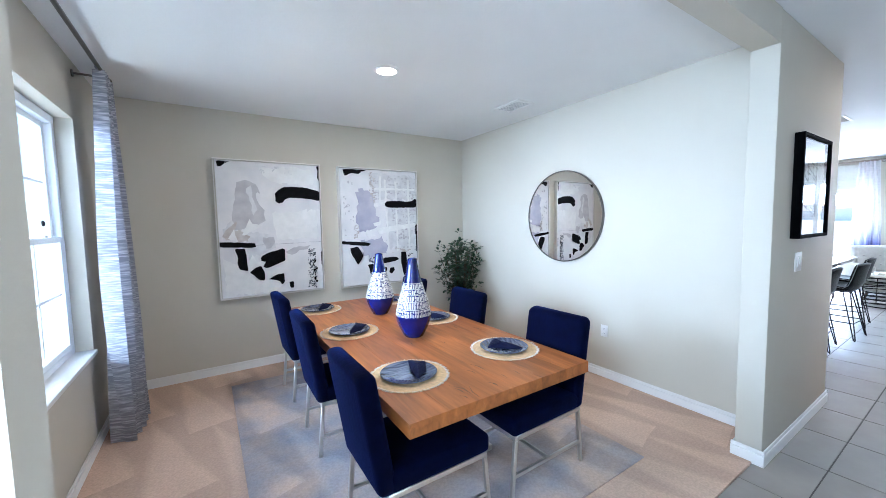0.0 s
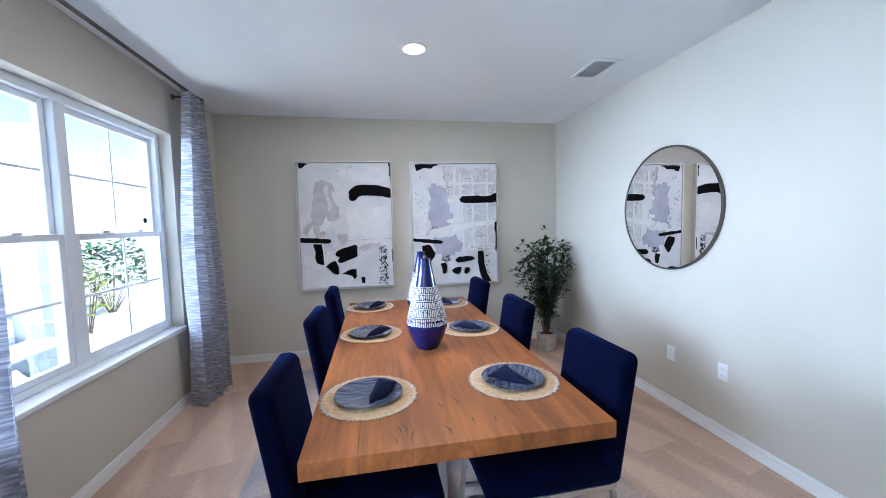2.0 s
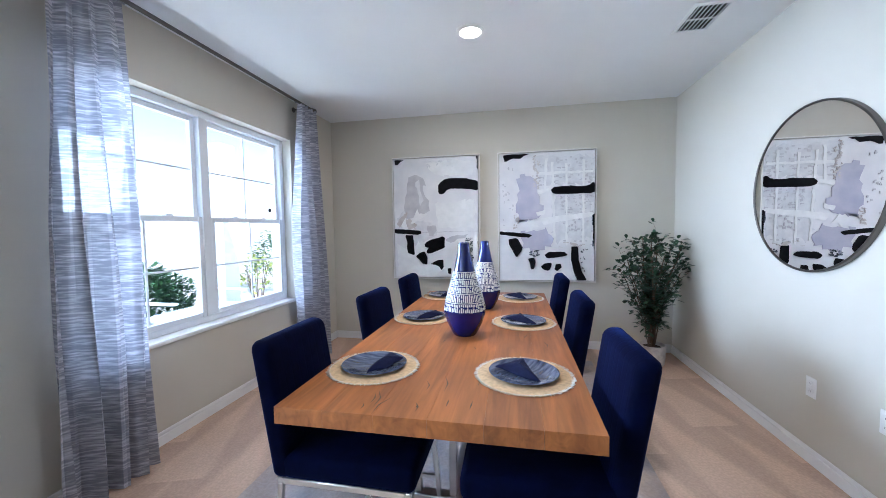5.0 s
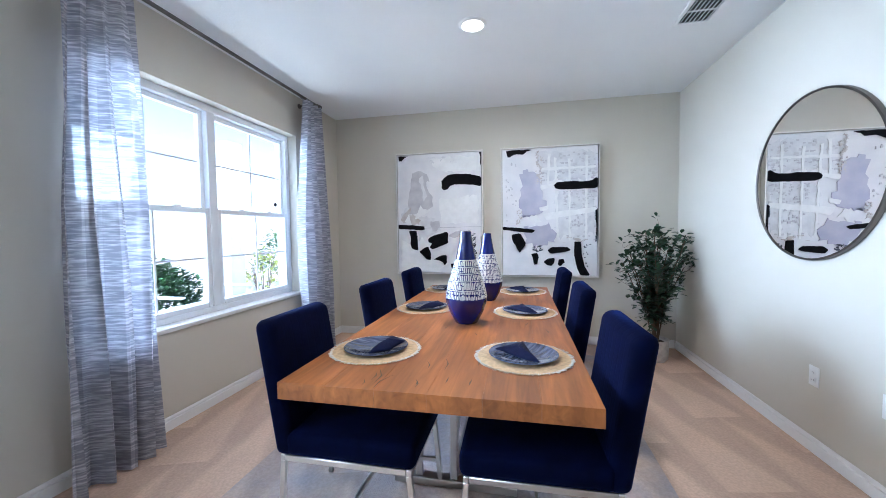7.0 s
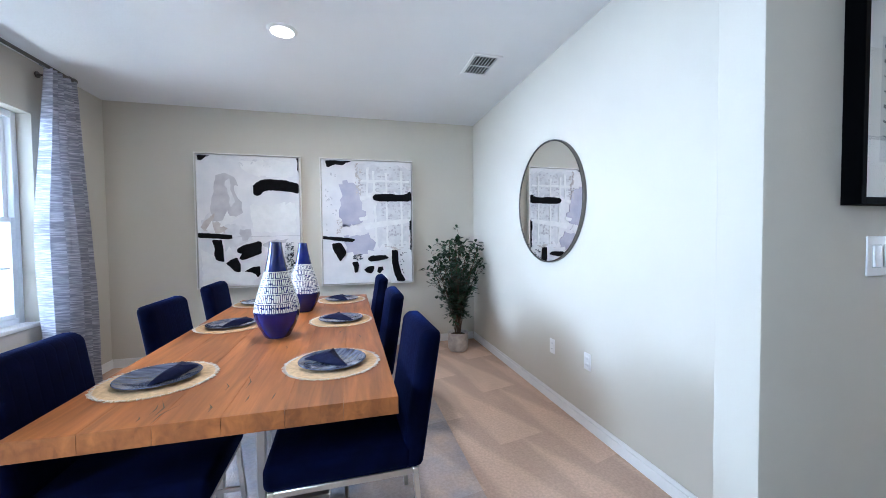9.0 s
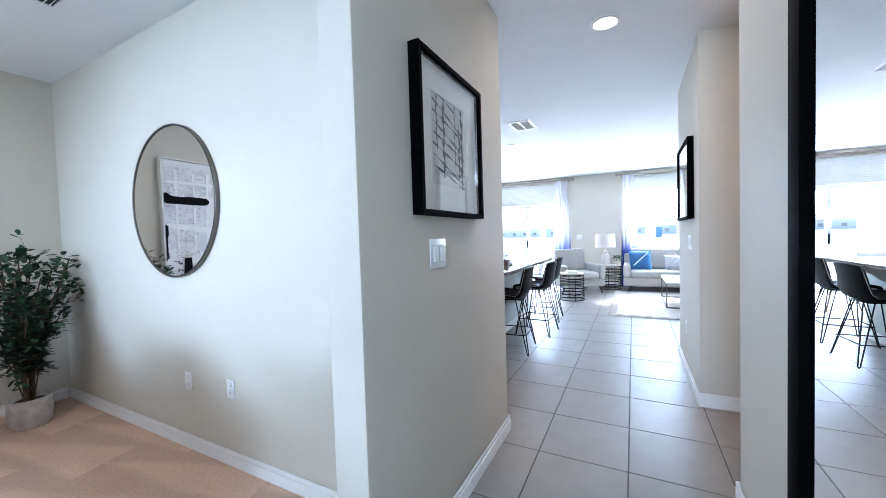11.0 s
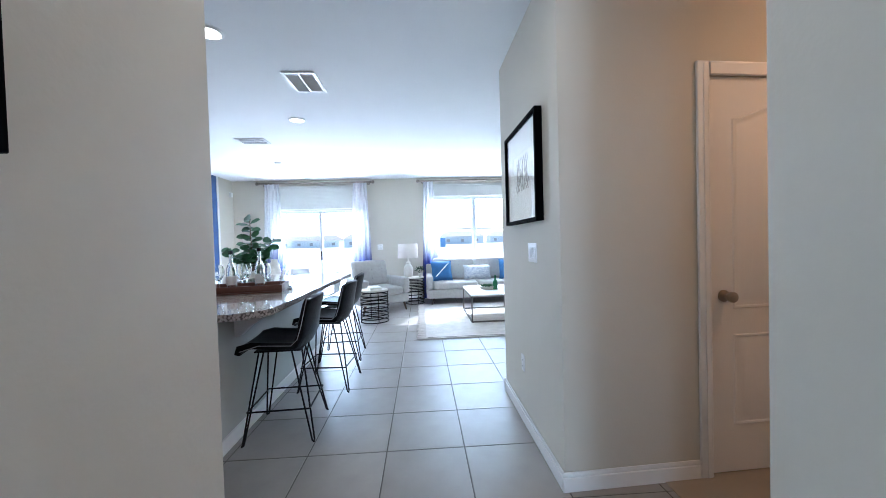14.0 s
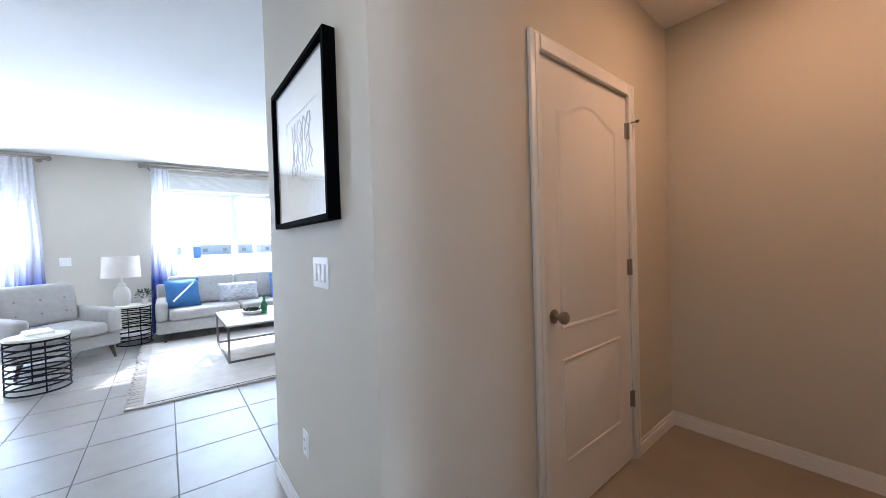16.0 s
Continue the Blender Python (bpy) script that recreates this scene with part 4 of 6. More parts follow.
def placemat(x, y, rz, seed):
    rn = random.Random(seed)
    ob = thing("placemat", "round cream jute placemat with a frayed edge", "placemat", "place settings", m=pose(x, y, 0.7405, 0, 0, rz))
    n = 60
    bm = bmesh.new()
    rim = [0.207 + rn.uniform(-0.003, 0.004) for _ in range(n)]
    pts = [(rim[i] * math.cos(2 * math.pi * i / n), rim[i] * math.sin(2 * math.pi * i / n), 0) for i in range(n)]
    poly(bm, pts, (0, 0, 0.004))
    part("mat", bm, JUTE, ob)
    fr2 = bmesh.new()
    for i in range(220):
        a = 2 * math.pi * (i + rn.random()) / 220
        r0, r1 = 0.200, 0.211 + rn.uniform(0, 0.010)
        da = rn.uniform(-0.03, 0.03)
        z = 0.0025 + rn.uniform(0, 0.004)
        rod(fr2, (r0 * math.cos(a), r0 * math.sin(a), 0.003), (r1 * math.cos(a + da), r1 * math.sin(a + da), z), 0.0015, seg=4)
    part("fringe", fr2, CERAM, ob, "pale frayed threads")
    return ob


def plate_set(x, y, rz, fold, seed):
    pl = thing("plate", "glazed blue-grey stoneware plate on a placemat", "plate", "place settings", m=pose(x, y, 0.7450, 0, 0, rz))
    part("dish", lathe(bmesh.new(), ((0.0, 0.0), (0.09, 0.0), (0.10, 0.003), (0.150, 0.013), (0.153, 0.016), (0.150, 0.018), (0.10, 0.008), (0.09, 0.006), (0.0, 0.006)), 48), PLATE, pl)
    nk = thing("napkin", "folded navy linen napkin on a plate", "napkin", "place settings", m=pose(x, y, 0.7525, 0, 0, fold))
    bm = bmesh.new()
    # a cloth folded to a three-cornered packet: one corner lifts towards the back, the middle is puffed
    if x < 4.2:
        foot = ((0.045, 0.095, 0.030), (0.130, 0.045, 0.022), (0.085, -0.045, 0.006), (0.005, -0.105, 0.005), (0.000, -0.060, 0.005), (0.020, 0.020, 0.010))
        heart = Vector((0.055, 0.005, 0.036))
    else:
        foot = ((0.000, 0.095, 0.030), (0.030, 0.010, 0.010), (0.070, -0.110, 0.005), (-0.010, -0.070, 0.006), (-0.125, 0.010, 0.018), (-0.060, 0.065, 0.020))
        heart = Vector((-0.020, 0.000, 0.036))
    foot = [Vector(c) for c in foot]
    rings = []
    for j in range(7):
        f = j / 7
        row = []
        for i in range(24):
            q = foot[i // 4].lerp(foot[(i // 4 + 1) % 6], (i % 4) / 4)
            p = q.lerp(heart, f)
            p.z = q.z + (heart.z - q.z) * (1 - (1 - f) ** 2) + 0.0012 * math.sin(i * 2.1 + seed)
            row.append(bm.verts.new(p))
        rings.append(row)
    tip = bm.verts.new(heart)
    for r0_, r1_ in zip(rings, rings[1:]):
        for i in range(24):
            bm.faces.new((r0_[i], r0_[(i + 1) % 24], r1_[(i + 1) % 24], r1_[i]))
    for i in range(24):
        bm.faces.new((rings[-1][i], rings[-1][(i + 1) % 24], tip))
    cloth = part("cloth", bm, NAPKIN, nk)
    so = cloth.modifiers.new("thickness", "SOLIDIFY")
    so.thickness = 0.007


for i, (px, py, fold) in enumerate(((3.815, 2.57, 0), (4.51, 2.58, 0), (3.815, 3.54, -20), (4.53, 3.50, 8), (3.80, 4.42, -12), (4.52, 4.38, -6))):
    placemat(px, py, i * 47, i)
    plate_set(px, py + 0.005, i * 63, fold, i)


# ---- plants ----
def leaf_mesh(bm, p, direction, up, length, width):
    """A cupped leaf with a midrib, rounded towards its tip."""
    d = Vector(direction).normalized()
    s = d.cross(Vector(up)).normalized() * width / 2
    n = s.cross(d).normalized()
    p = Vector(p)
    mid = [bm.verts.new(p + d * length * f - n * length * 0.10 * f * f) for f in (0, 0.35, 0.72, 1.0)]
    lft = [bm.verts.new(p + d * length * f + s * w_ + n * length * (0.07 - 0.10 * f * f)) for f, w_ in ((0.30, 0.75), (0.68, 1.0), (0.92, 0.55))]
    rgt = [bm.verts.new(p + d * length * f - s * w_ + n * length * (0.07 - 0.10 * f * f)) for f, w_ in ((0.30, 0.75), (0.68, 1.0), (0.92, 0.55))]
    for q in (lft, rgt):
        bm.faces.new((mid[0], q[0], mid[1]))
        bm.faces.new((mid[1], q[0], q[1], mid[2]))
        bm.faces.new((mid[2], q[1], q[2], mid[3]))


pp = thing("potted_plant", "potted leafy ficus shrub in a grey ceramic pot", "plant", m=pose(5.80, 4.84, 0.012))
part("pot", lathe(bmesh.new(), ((0.0, 0.0), (0.090, 0.0), (0.112, 0.03), (0.120, 0.11), (0.117, 0.19), (0.122, 0.215), (0.114, 0.215), (0.108, 0.19), (0.0, 0.185)), 32), POT, pp, "grey-washed ceramic pot")
part("soil", lathe(bmesh.new(), ((0.0, 0.192), (0.107, 0.188)), 24), SOIL, pp)
rn = random.Random(21)
stems, leaves = bmesh.new(), bmesh.new()
for i in range(24):
    a, lean = rn.uniform(0, 6.28), rn.uniform(0.03, 0.30)
    h = rn.uniform(0.70, 1.13) * (1 - 0.25 * lean)
    p = Vector((0.03 * math.cos(a * 3), 0.03 * math.sin(a * 3), 0.19))
    pts = [p]
    for k in range(7):
        f = (k + 1) / 7
        pts.append(Vector((p.x + lean * math.cos(a) * f ** 1.5 + rn.uniform(-.012, .012), p.y + lean * math.sin(a) * f ** 1.5 + rn.uniform(-.012, .012), 0.19 + h * f)))
    tube(stems, pts, 0.0042, 5)
    for k in range(2, 8):
        for _ in range(5 if k > 3 else 3):
            q = pts[k] + Vector((rn.uniform(-.02, .02), rn.uniform(-.02, .02), rn.uniform(-.08, .04)))
            d = Vector((rn.uniform(-1, 1), rn.uniform(-1, 1), rn.uniform(-0.1, 0.8)))
            e = q + d.normalized() * rn.uniform(0.03, 0.11)
            rod(stems, q, e, 0.0013, seg=4)
            for _ in range(3):
                dd = d + Vector((rn.uniform(-1, 1), rn.uniform(-1, 1), rn.uniform(-.6, .6)))
                leaf_mesh(leaves, e + Vector((rn.uniform(-.02, .02), rn.uniform(-.02, .02), rn.uniform(-.02, .02))), dd, (0.1, 0.2, 1), rn.uniform(0.046, 0.068), rn.uniform(0.032, 0.046))
part("stem", stems, BARK, pp)
part("foliage", leaves, LEAF, pp, "small dark green leaves")


# ---- hall ----
def framed_picture(m, w, h, d, mat_w, label, art):
    """A frame in the local xz plane that faces -y; art(parent) draws on the paper."""
    ob = thing("framed_picture", label, "picture", "framed prints", m=m)
    f = bmesh.new()
    e = 0.022
    for q in ((-w / 2, -w / 2 + e, -h / 2, h / 2), (w / 2 - e, w / 2, -h / 2, h / 2), (-w / 2 + e, w / 2 - e, -h / 2, -h / 2 + e), (-w / 2 + e, w / 2 - e, h / 2 - e, h / 2)):
        box(f, q[0], q[1], -d, 0, q[2], q[3], 0.0015, 1)
    part("frame", f, BLACK, ob, "deep black wooden frame")
    part("backing", B(-w / 2 + e, w / 2 - e, -0.012, 0, -h / 2 + e, h / 2 - e), PAPER, ob)
    mb = bmesh.new()
    i0, i1 = w / 2 - e, w / 2 - e - mat_w
    j0, j1 = h / 2 - e, h / 2 - e - mat_w * 1.1
    for q in ((-i0, -i1, -j0, j0), (i1, i0, -j0, j0), (-i1, i1, -j0, -j1), (-i1, i1, j1, j0)):
        box(mb, q[0], q[1], -0.016, -0.012, q[2], q[3])
    part("mount", mb, PAPER, ob, "white bevelled mount")
    art(ob)
    g = part("glazing", B(-w / 2 + e, w / 2 - e, -d + 0.010, -d + 0.013, -h / 2 + e, h / 2 - e), GLASS, ob)
    g.visible_shadow = False
    return ob


def branch_art(ob):
    """Blurred ink: knotted upright stems crossed by tapering slanted branches."""
    rn = random.Random(8)

    part("print", B(-0.172, 0.155, -0.0124, -0.0121, -0.215, 0.225), FAINT, ob, "pale grey print sheet")

    def ribbon(name, pts, widths, depth, upright):
        bm = bmesh.new()
        one = [(x - w_, -depth, z) if upright else (x, -depth, z + w_) for (x, z), w_ in zip(pts, widths)]
        two = [(x + w_, -depth, z) if upright else (x, -depth, z - w_) for (x, z), w_ in zip(pts, widths)]
        for i in range(len(pts) - 1):
            bm.faces.new([bm.verts.new(p) for p in (one[i], one[i + 1], two[i + 1], two[i])])
        part(name, bm, GREYINK, ob, smooth=False)

    for i, (x, wide, top, low) in enumerate(((-0.128, 0.007, 0.20, -0.05), (-0.062, 0.015, 0.20, -0.16), (0.055, 0.006, 0.20, -0.10), (0.098, 0.010, 0.12, -0.19), (0.128, 0.014, 0.20, -0.20))):
        n = 40
        zs = [top + (low - top) * k / n for k in range(n + 1)]
        ws = [wide * (0.25 + 0.75 * abs(math.sin(k * 0.55 + i * 1.7)) ** 1.6) * (1 if 1 < k < n - 2 else 0.4) for k in range(n + 1)]
        ribbon("ink_stem", [(x + 0.004 * math.sin(k * 0.4 + i), z) for k, z in enumerate(zs)], ws, 0.0126 + 0.0002 * i, True)
    for i in range(8):
        z = 0.215 - i * 0.047
        n = 24
        xs = [-0.165 + 0.31 * k / n for k in range(n + 1)]
        sl = rn.uniform(0.22, 0.34)
        ws = [0.0012 + 0.0052 * abs(math.sin(k * 0.33 + i * 0.9)) ** 2 for k in range(n + 1)]
        ribbon("ink_branch", [(x, z - sl * (x + 0.165) - 0.05 * (x + 0.165) ** 2) for x in xs], ws, 0.0138 + 0.0002 * i, False)


def sketch_art(ob):
    rn = random.Random(5)
    for i in range(9):
        bm = bmesh.new()
        x = -0.13 + 0.032 * i
        pts = [(x + rn.uniform(-.02, .02), -0.0135, 0.12 - 0.032 * k) for k in range(8)]
        tube(bm, pts, 0.0028, 4)
        part("ink_line", bm, SEAM, ob)


framed_picture(pose(6.408, HN, 1.745), 0.643, 0.67, 0.05, 0.105, "black-framed grey ink print under glass", branch_art)
framed_picture(pose(8.72, HS + 0.01, 1.73, 0, 0, 180), 0.74, 0.65, 0.045, 0.14, "black-framed pale line drawing under glass", sketch_art)

fm = thing("floor_mirror", "tall rectangular mirror in a thick black frame on the hallway wall", "mirror")
f = bmesh.new()
MX0, MX1, MZ0, MZ1 = 5.52, 6.315, 0.10, 2.30
for q in ((MX0, MX0 + 0.085, MZ0, MZ1), (MX1 - 0.085, MX1, MZ0, MZ1), (MX0 + 0.085, MX1 - 0.085, MZ0, MZ0 + 0.085), (MX0 + 0.085, MX1 - 0.085, MZ1 - 0.085, MZ1)):
    box(f, q[0], q[1], HS, HS + 0.03, q[2], q[3], 0.004, 2)
part("mirror_frame", f, BLACK, fm)
part("mirror_glass", B(MX0 + 0.085, MX1 - 0.085, HS, HS + 0.012, MZ0 + 0.085, MZ1 - 0.085), MIRROR, fm)

# closet door
dr = thing("door_1", "white two-panel arched closet door, closed", "door", kind="structure", m=SKEW)
slab = bmesh.new()
box(slab, 8.104, 8.136, DY0, DY1, 0.012, DZ, 0.002, 1)
part("slab", slab, DOORW, dr)


def door_panel(z0, z1, arch):
    """A raised field inside a moulded groove; the upper one has an eyebrow arch."""
    def outline(g, x):
        y0, y1 = DY0 + 0.135 + g, DY1 - 0.135 - g
        pts = [(x, y0, z0 + g), (x, y1, z0 + g)]
        n = 16
        for i in range(n + 1):
            u = i / n
            rise = arch * (0.5 - 0.5 * math.cos(2 * math.pi * u)) ** 0.9 if arch else 0
            pts.append((x, y1 + (y0 - y1) * u, z1 - g - arch + rise))
        return pts
    bm = bmesh.new()
    rings = []
    for g, x in ((0.0, 8.1045), (0.006, 8.0990), (0.014, 8.0990), (0.020, 8.1035), (0.036, 8.1025), (0.052, 8.0975)):
        rings.append([bm.verts.new(p) for p in outline(g, x)])
    for a, b in zip(rings, rings[1:]):
        for i in range(len(a)):
            j = (i + 1) % len(a)
            bm.faces.new((a[i], a[j], b[j], b[i]))
    bm.faces.new(rings[-1])
    part("panel", bm, DOORW, dr)


door_panel(0.265, 0.76, 0.0)
door_panel(0.895, 1.985, 0.075)
cs = bmesh.new()
for q in ((DY1 + 0.002, DY1 + 0.072, 0, DZ + 0.072), (DY0 - 0.072, DY0 - 0.002, 0, DZ + 0.072), (DY0 - 0.002, DY1 + 0.002, DZ + 0.002, DZ + 0.072)):
    box(cs, 8.082, 8.10, q[0], q[1], q[2], q[3], 0.005, 2)
    box(cs, 8.078, 8.082, q[0] + 0.012, q[1] - 0.03 if q[1] - q[0] < 0.1 else q[1], q[2], q[3] - 0.012, 0.003, 1)
part("casing", cs, TRIM, dr, "white moulded door casing")
jb = bmesh.new()
box(jb, 8.10, 8.22, DY1 + 0.0005, DY1 + 0.002, 0, DZ)
box(jb, 8.10, 8.22, DY0 - 0.002, DY0 - 0.0005, 0, DZ)
part("jamb", jb, TRIM, dr)
kn = bmesh.new()
lathe(kn, ((0.0, 0.0), (0.032, 0.0), (0.032, 0.006), (0.022, 0.010), (0.012, 0.014), (0.012, 0.034), (0.024, 0.040), (0.029, 0.052), (0.027, 0.064), (0.016, 0.072), (0.0, 0.073)), 28)
part("knob", kn, KNOB, dr, "satin nickel door knob", m=pose(8.104, DY1 - 0.080, 0.968, 0, -90, 0))
for z in (0.37, 1.142, 1.93):
    hb = bmesh.new()
    box(hb, 8.094, 8.104, DY0 - 0.004, DY0 + 0.022, z - 0.045, z + 0.045, 0.002, 1)
    rod(hb, (8.091, DY0 - 0.004, z - 0.048), (8.091, DY0 - 0.004, z + 0.048), 0.007, seg=10)
    part("hinge", hb, KNOB, dr, "satin nickel hinge")
st = bmesh.new()
rod(st, (8.096, DY0 - 0.002, 1.972), (8.06, DY0 - 0.03, 1.982), 0.004)
rod(st, (8.06, DY0 - 0.03, 1.982), (8.045, DY0 - 0.038, 1.985), 0.009)
part("door_stop", st, KNOB, dr)

# ---- kitchen ----
fg = thing("refrigerator", "stainless steel refrigerator beside the hall wall", "refrigerator")
part("body", B(6.60, 7.395, 1.765, 2.665, 0.05, 1.775, bevel=0.01), mat("fridge_dark_side", (0.008, 0.008, 0.009), 0.6, var=0.05), fg)
for y0, y1 in ((1.765, 2.212), (2.218, 2.665)):
    part("door", B(7.398, 7.475, y0, y1, 0.10, 1.785, bevel=0.005), STEEL, fg)
part("hinge_cover", B(7.36, 7.46, 1.78, 1.84, 1.785, 1.80, bevel=0.004), WIRE, fg)
part("foot", B(7.38, 7.49, 1.775, 1.84, 0.0, 0.055, bevel=0.01), WIRE, fg)
part("kick_grille", B(7.35, 7.40, 1.85, 2.66, 0.0, 0.09, bevel=0.004), WIRE, fg)
for y in (2.175, 2.255):
    hd = bmesh.new()
    tube(hd, [(7.475, y, 0.80), (7.52, y, 0.82), (7.52, y, 1.55), (7.475, y, 1.57)], 0.011)
    part("handle", hd, STEEL, fg)

isl = thing("kitchen_island", "grey-painted breakfast bar base with white baseboard", "island")
part("half_wall", B(8.55, 10.90, 2.40, 2.56, 0, 0.885, bevel=0.004), GREYP, isl)
part("cabinet_body", B(8.60, 10.88, 2.56, 3.05, 0.0, 0.885, bevel=0.004), CAB, isl)
kb = bmesh.new()
box(kb, 8.534, 10.916, 2.384, 2.40, 0, 0.10, 0.004, 1)
box(kb, 8.534, 8.55, 2.40, 2.576, 0, 0.10, 0.004, 1)
part("base_trim", kb, TRIM, isl)
for x in (8.86, 10.55):
    cb = bmesh.new()
    poly(cb, [(x - 0.03, 2.40, 0.885), (x - 0.03, 2.13, 0.885), (x - 0.03, 2.13, 0.855), (x - 0.03, 2.20, 0.82), (x - 0.03, 2.30, 0.76), (x - 0.03, 2.36, 0.70), (x - 0.03, 2.40, 0.69)], (0.06, 0, 0))
    part("corbel", cb, TRIM, isl)
ct = thing("countertop", "polished speckled brown-grey granite bar countertop", "countertop")
cbm = bmesh.new()
out = []
for cx, cy, a0 in ((8.62, 2.27, 180), (10.98, 2.11, 270), (10.98, 3.04, 0), (8.50, 3.04, 90)):
    r = 0.24 if a0 == 180 else 0.08
    out += [(cx + r * math.cos(radians(a0 + 9 * k)), cy + r * math.sin(radians(a0 + 9 * k)), 0.885) for k in range(11)]
poly(cbm, out, (0, 0, 0.040))
bmesh.ops.bevel(cbm, geom=[e for e in cbm.edges if abs(e.verts[0].co.z - e.verts[1].co.z) < 1e-6], offset=0.008, segments=2, profile=0.5, affect="EDGES")
part("slab", cbm, GRANITE, ct)


def bar_stool(m):
    """Faces +y in its own space; a bucket seat on hairpin legs."""
    ob = thing("bar_stool", "black leather bar stool on black hairpin legs", "stool", "stools at the bar", m=m)
    bm = bmesh.new()
    prof = ((0.235, 0.600), (0.225, 0.625), (0.15, 0.640), (0.02, 0.628), (-0.10, 0.622), (-0.165, 0.640), (-0.195, 0.70), (-0.210, 0.80), (-0.232, 0.90), (-0.245, 0.955))
    rows = []
    for k, (y, z) in enumerate(prof):
        row = []
        hw = 0.225 if k < 6 else 0.222 - 0.012 * (k - 6)
        for i in range(13):
            u = i / 6 - 1
            e = abs(u) ** 3
            lift = 0.018 * e if k < 5 else 0
            fwd = 0.045 * u * u if k >= 5 else 0
            drop = -0.02 * e if k in (0, 9) else 0
            row.append(bm.verts.new((hw * u, y + fwd, z + lift + drop)))
        rows.append(row)
    for a, b in zip(rows, rows[1:]):
        for i in range(12):
            bm.faces.new((a[i], a[i + 1], b[i + 1], b[i]))
    sh = part("seat_shell", bm, LEATHER, ob)
    so = sh.modifiers.new("padding", "SOLIDIFY")
    so.thickness, so.offset = 0.042, 0.0
    bv = sh.modifiers.new("edge", "BEVEL")
    bv.width, bv.segments, bv.angle_limit = 0.014, 3, radians(50)
    for sgn in (-1, 1):
        sm = bmesh.new()
        tube(sm, [(sgn * 0.226, 0.22, 0.622), (sgn * 0.230, 0.1, 0.656), (sgn * 0.230, -0.10, 0.645), (sgn * 0.228, -0.14, 0.68), (sgn * 0.225, -0.165, 0.76), (sgn * 0.19, -0.20, 0.94)], 0.0028, 5)
        part("piping", sm, SEAM, ob)
    part("under_plate", B(-0.15, 0.15, -0.14, 0.16, 0.588, 0.600, bevel=0.003), WIRE, ob)
    for sx in (-1, 1):
        for sy in (-1, 1):
            fx, fy = sx * 0.225, sy * 0.225
            lg_ = bmesh.new()
            tube(lg_, [(sx * 0.145, sy * 0.09 + 0.01, 0.592), (fx, fy - sy * 0.012, 0.018), (fx + sx * 0.004, fy, 0.009), (fx - sx * 0.012, fy, 0.018), (sx * 0.085, sy * 0.14 + 0.01, 0.592)], 0.0058, 7)
            part("leg", lg_, WIRE, ob)
    ft = bmesh.new()
    k = 0.197
    tube(ft, [(-k, -k, 0.215), (k, -k, 0.215), (k, k, 0.215), (-k, k, 0.215), (-k, -k, 0.215)], 0.0058, 7)
    part("footrest", ft, WIRE, ob)
    return ob


s1 = bar_stool(pose(8.93, 2.10, 0.004, 0, 0, 3))
copy_thing(s1, pose(9.73, 2.00, 0.004, 0, 0, -4))
copy_thing(s1, pose(10.56, 2.06, 0.004, 0, 0, 2))

# on the bar
jug = thing("glass_carafe", "low clear glass carafe with a white napkin on the bar", "carafe", m=pose(9.62, 2.34, 0.926))
part("body", lathe(bmesh.new(), ((0.0, 0.0), (0.05, 0.0), (0.058, 0.02), (0.055, 0.08), (0.028, 0.13), (0.026, 0.17), (0.023, 0.17), (0.025, 0.13), (0.052, 0.08), (0.054, 0.02), (0.0, 0.006)), 24), GLASS, jug)
tr = thing("tray", "red-brown wooden serving tray on the bar", "tray", m=pose(9.41, 2.57, 0.926, 0, 0, -79))
part("base", B(-0.29, 0.29, -0.17, 0.17, 0, 0.012, bevel=0.003), TRAYW, tr)
for q in ((-0.29, 0.29, -0.17, -0.156), (-0.29, 0.29, 0.156, 0.17), (-0.29, -0.276, -0.156, 0.156), (0.276, 0.29, -0.156, 0.156)):
    part("rim", B(*q, 0.0125, 0.062, bevel=0.003), TRAYW, tr)


def bottle(x, y, s, label):
    ob = thing("glass_bottle", label, "bottle", "bottles on the tray", m=pose(x, y, 0.9385) @ Matrix.Diagonal((s, s, s, 1)))
    part("body", lathe(bmesh.new(), ((0.0, 0.0), (0.036, 0.0), (0.038, 0.006), (0.038, 0.165), (0.034, 0.19), (0.015, 0.235), (0.0135, 0.30), (0.016, 0.302), (0.016, 0.312), (0.012, 0.312), (0.0105, 0.235), (0.030, 0.185), (0.034, 0.16), (0.034, 0.012), (0.0, 0.010)), 24), GLASS, ob)
    part("label", lathe(bmesh.new(), ((0.0384, 0.05), (0.0388, 0.052), (0.0388, 0.12), (0.0384, 0.122)), 24), PAPER, ob, "pale paper label")
    part("cap", lathe(bmesh.new(), ((0.0, 0.332), (0.012, 0.332), (0.0172, 0.328), (0.0172, 0.305)), 16), WIRE, ob)


bottle(9.41, 2.70, 1.0, "clear glass bottle with a pale label standing in a tray")
bottle(9.48, 2.50, 1.05, "clear glass bottle with a pale label standing in a tray")


def goblet(x, y):
    ob = thing("wine_glass", "clear stemmed wine glass on the tray", "glass", "glasses on the tray", m=pose(x, y, 0.9385))
    part("bowl", lathe(bmesh.new(), ((0.0, 0.0), (0.035, 0.0), (0.035, 0.003), (0.006, 0.008), (0.0045, 0.09), (0.02, 0.10), (0.043, 0.14), (0.043, 0.18), (0.035, 0.22), (0.0335, 0.22), (0.041, 0.18), (0.041, 0.14), (0.018, 0.104), (0.0, 0.101)), 24), GLASS, ob)


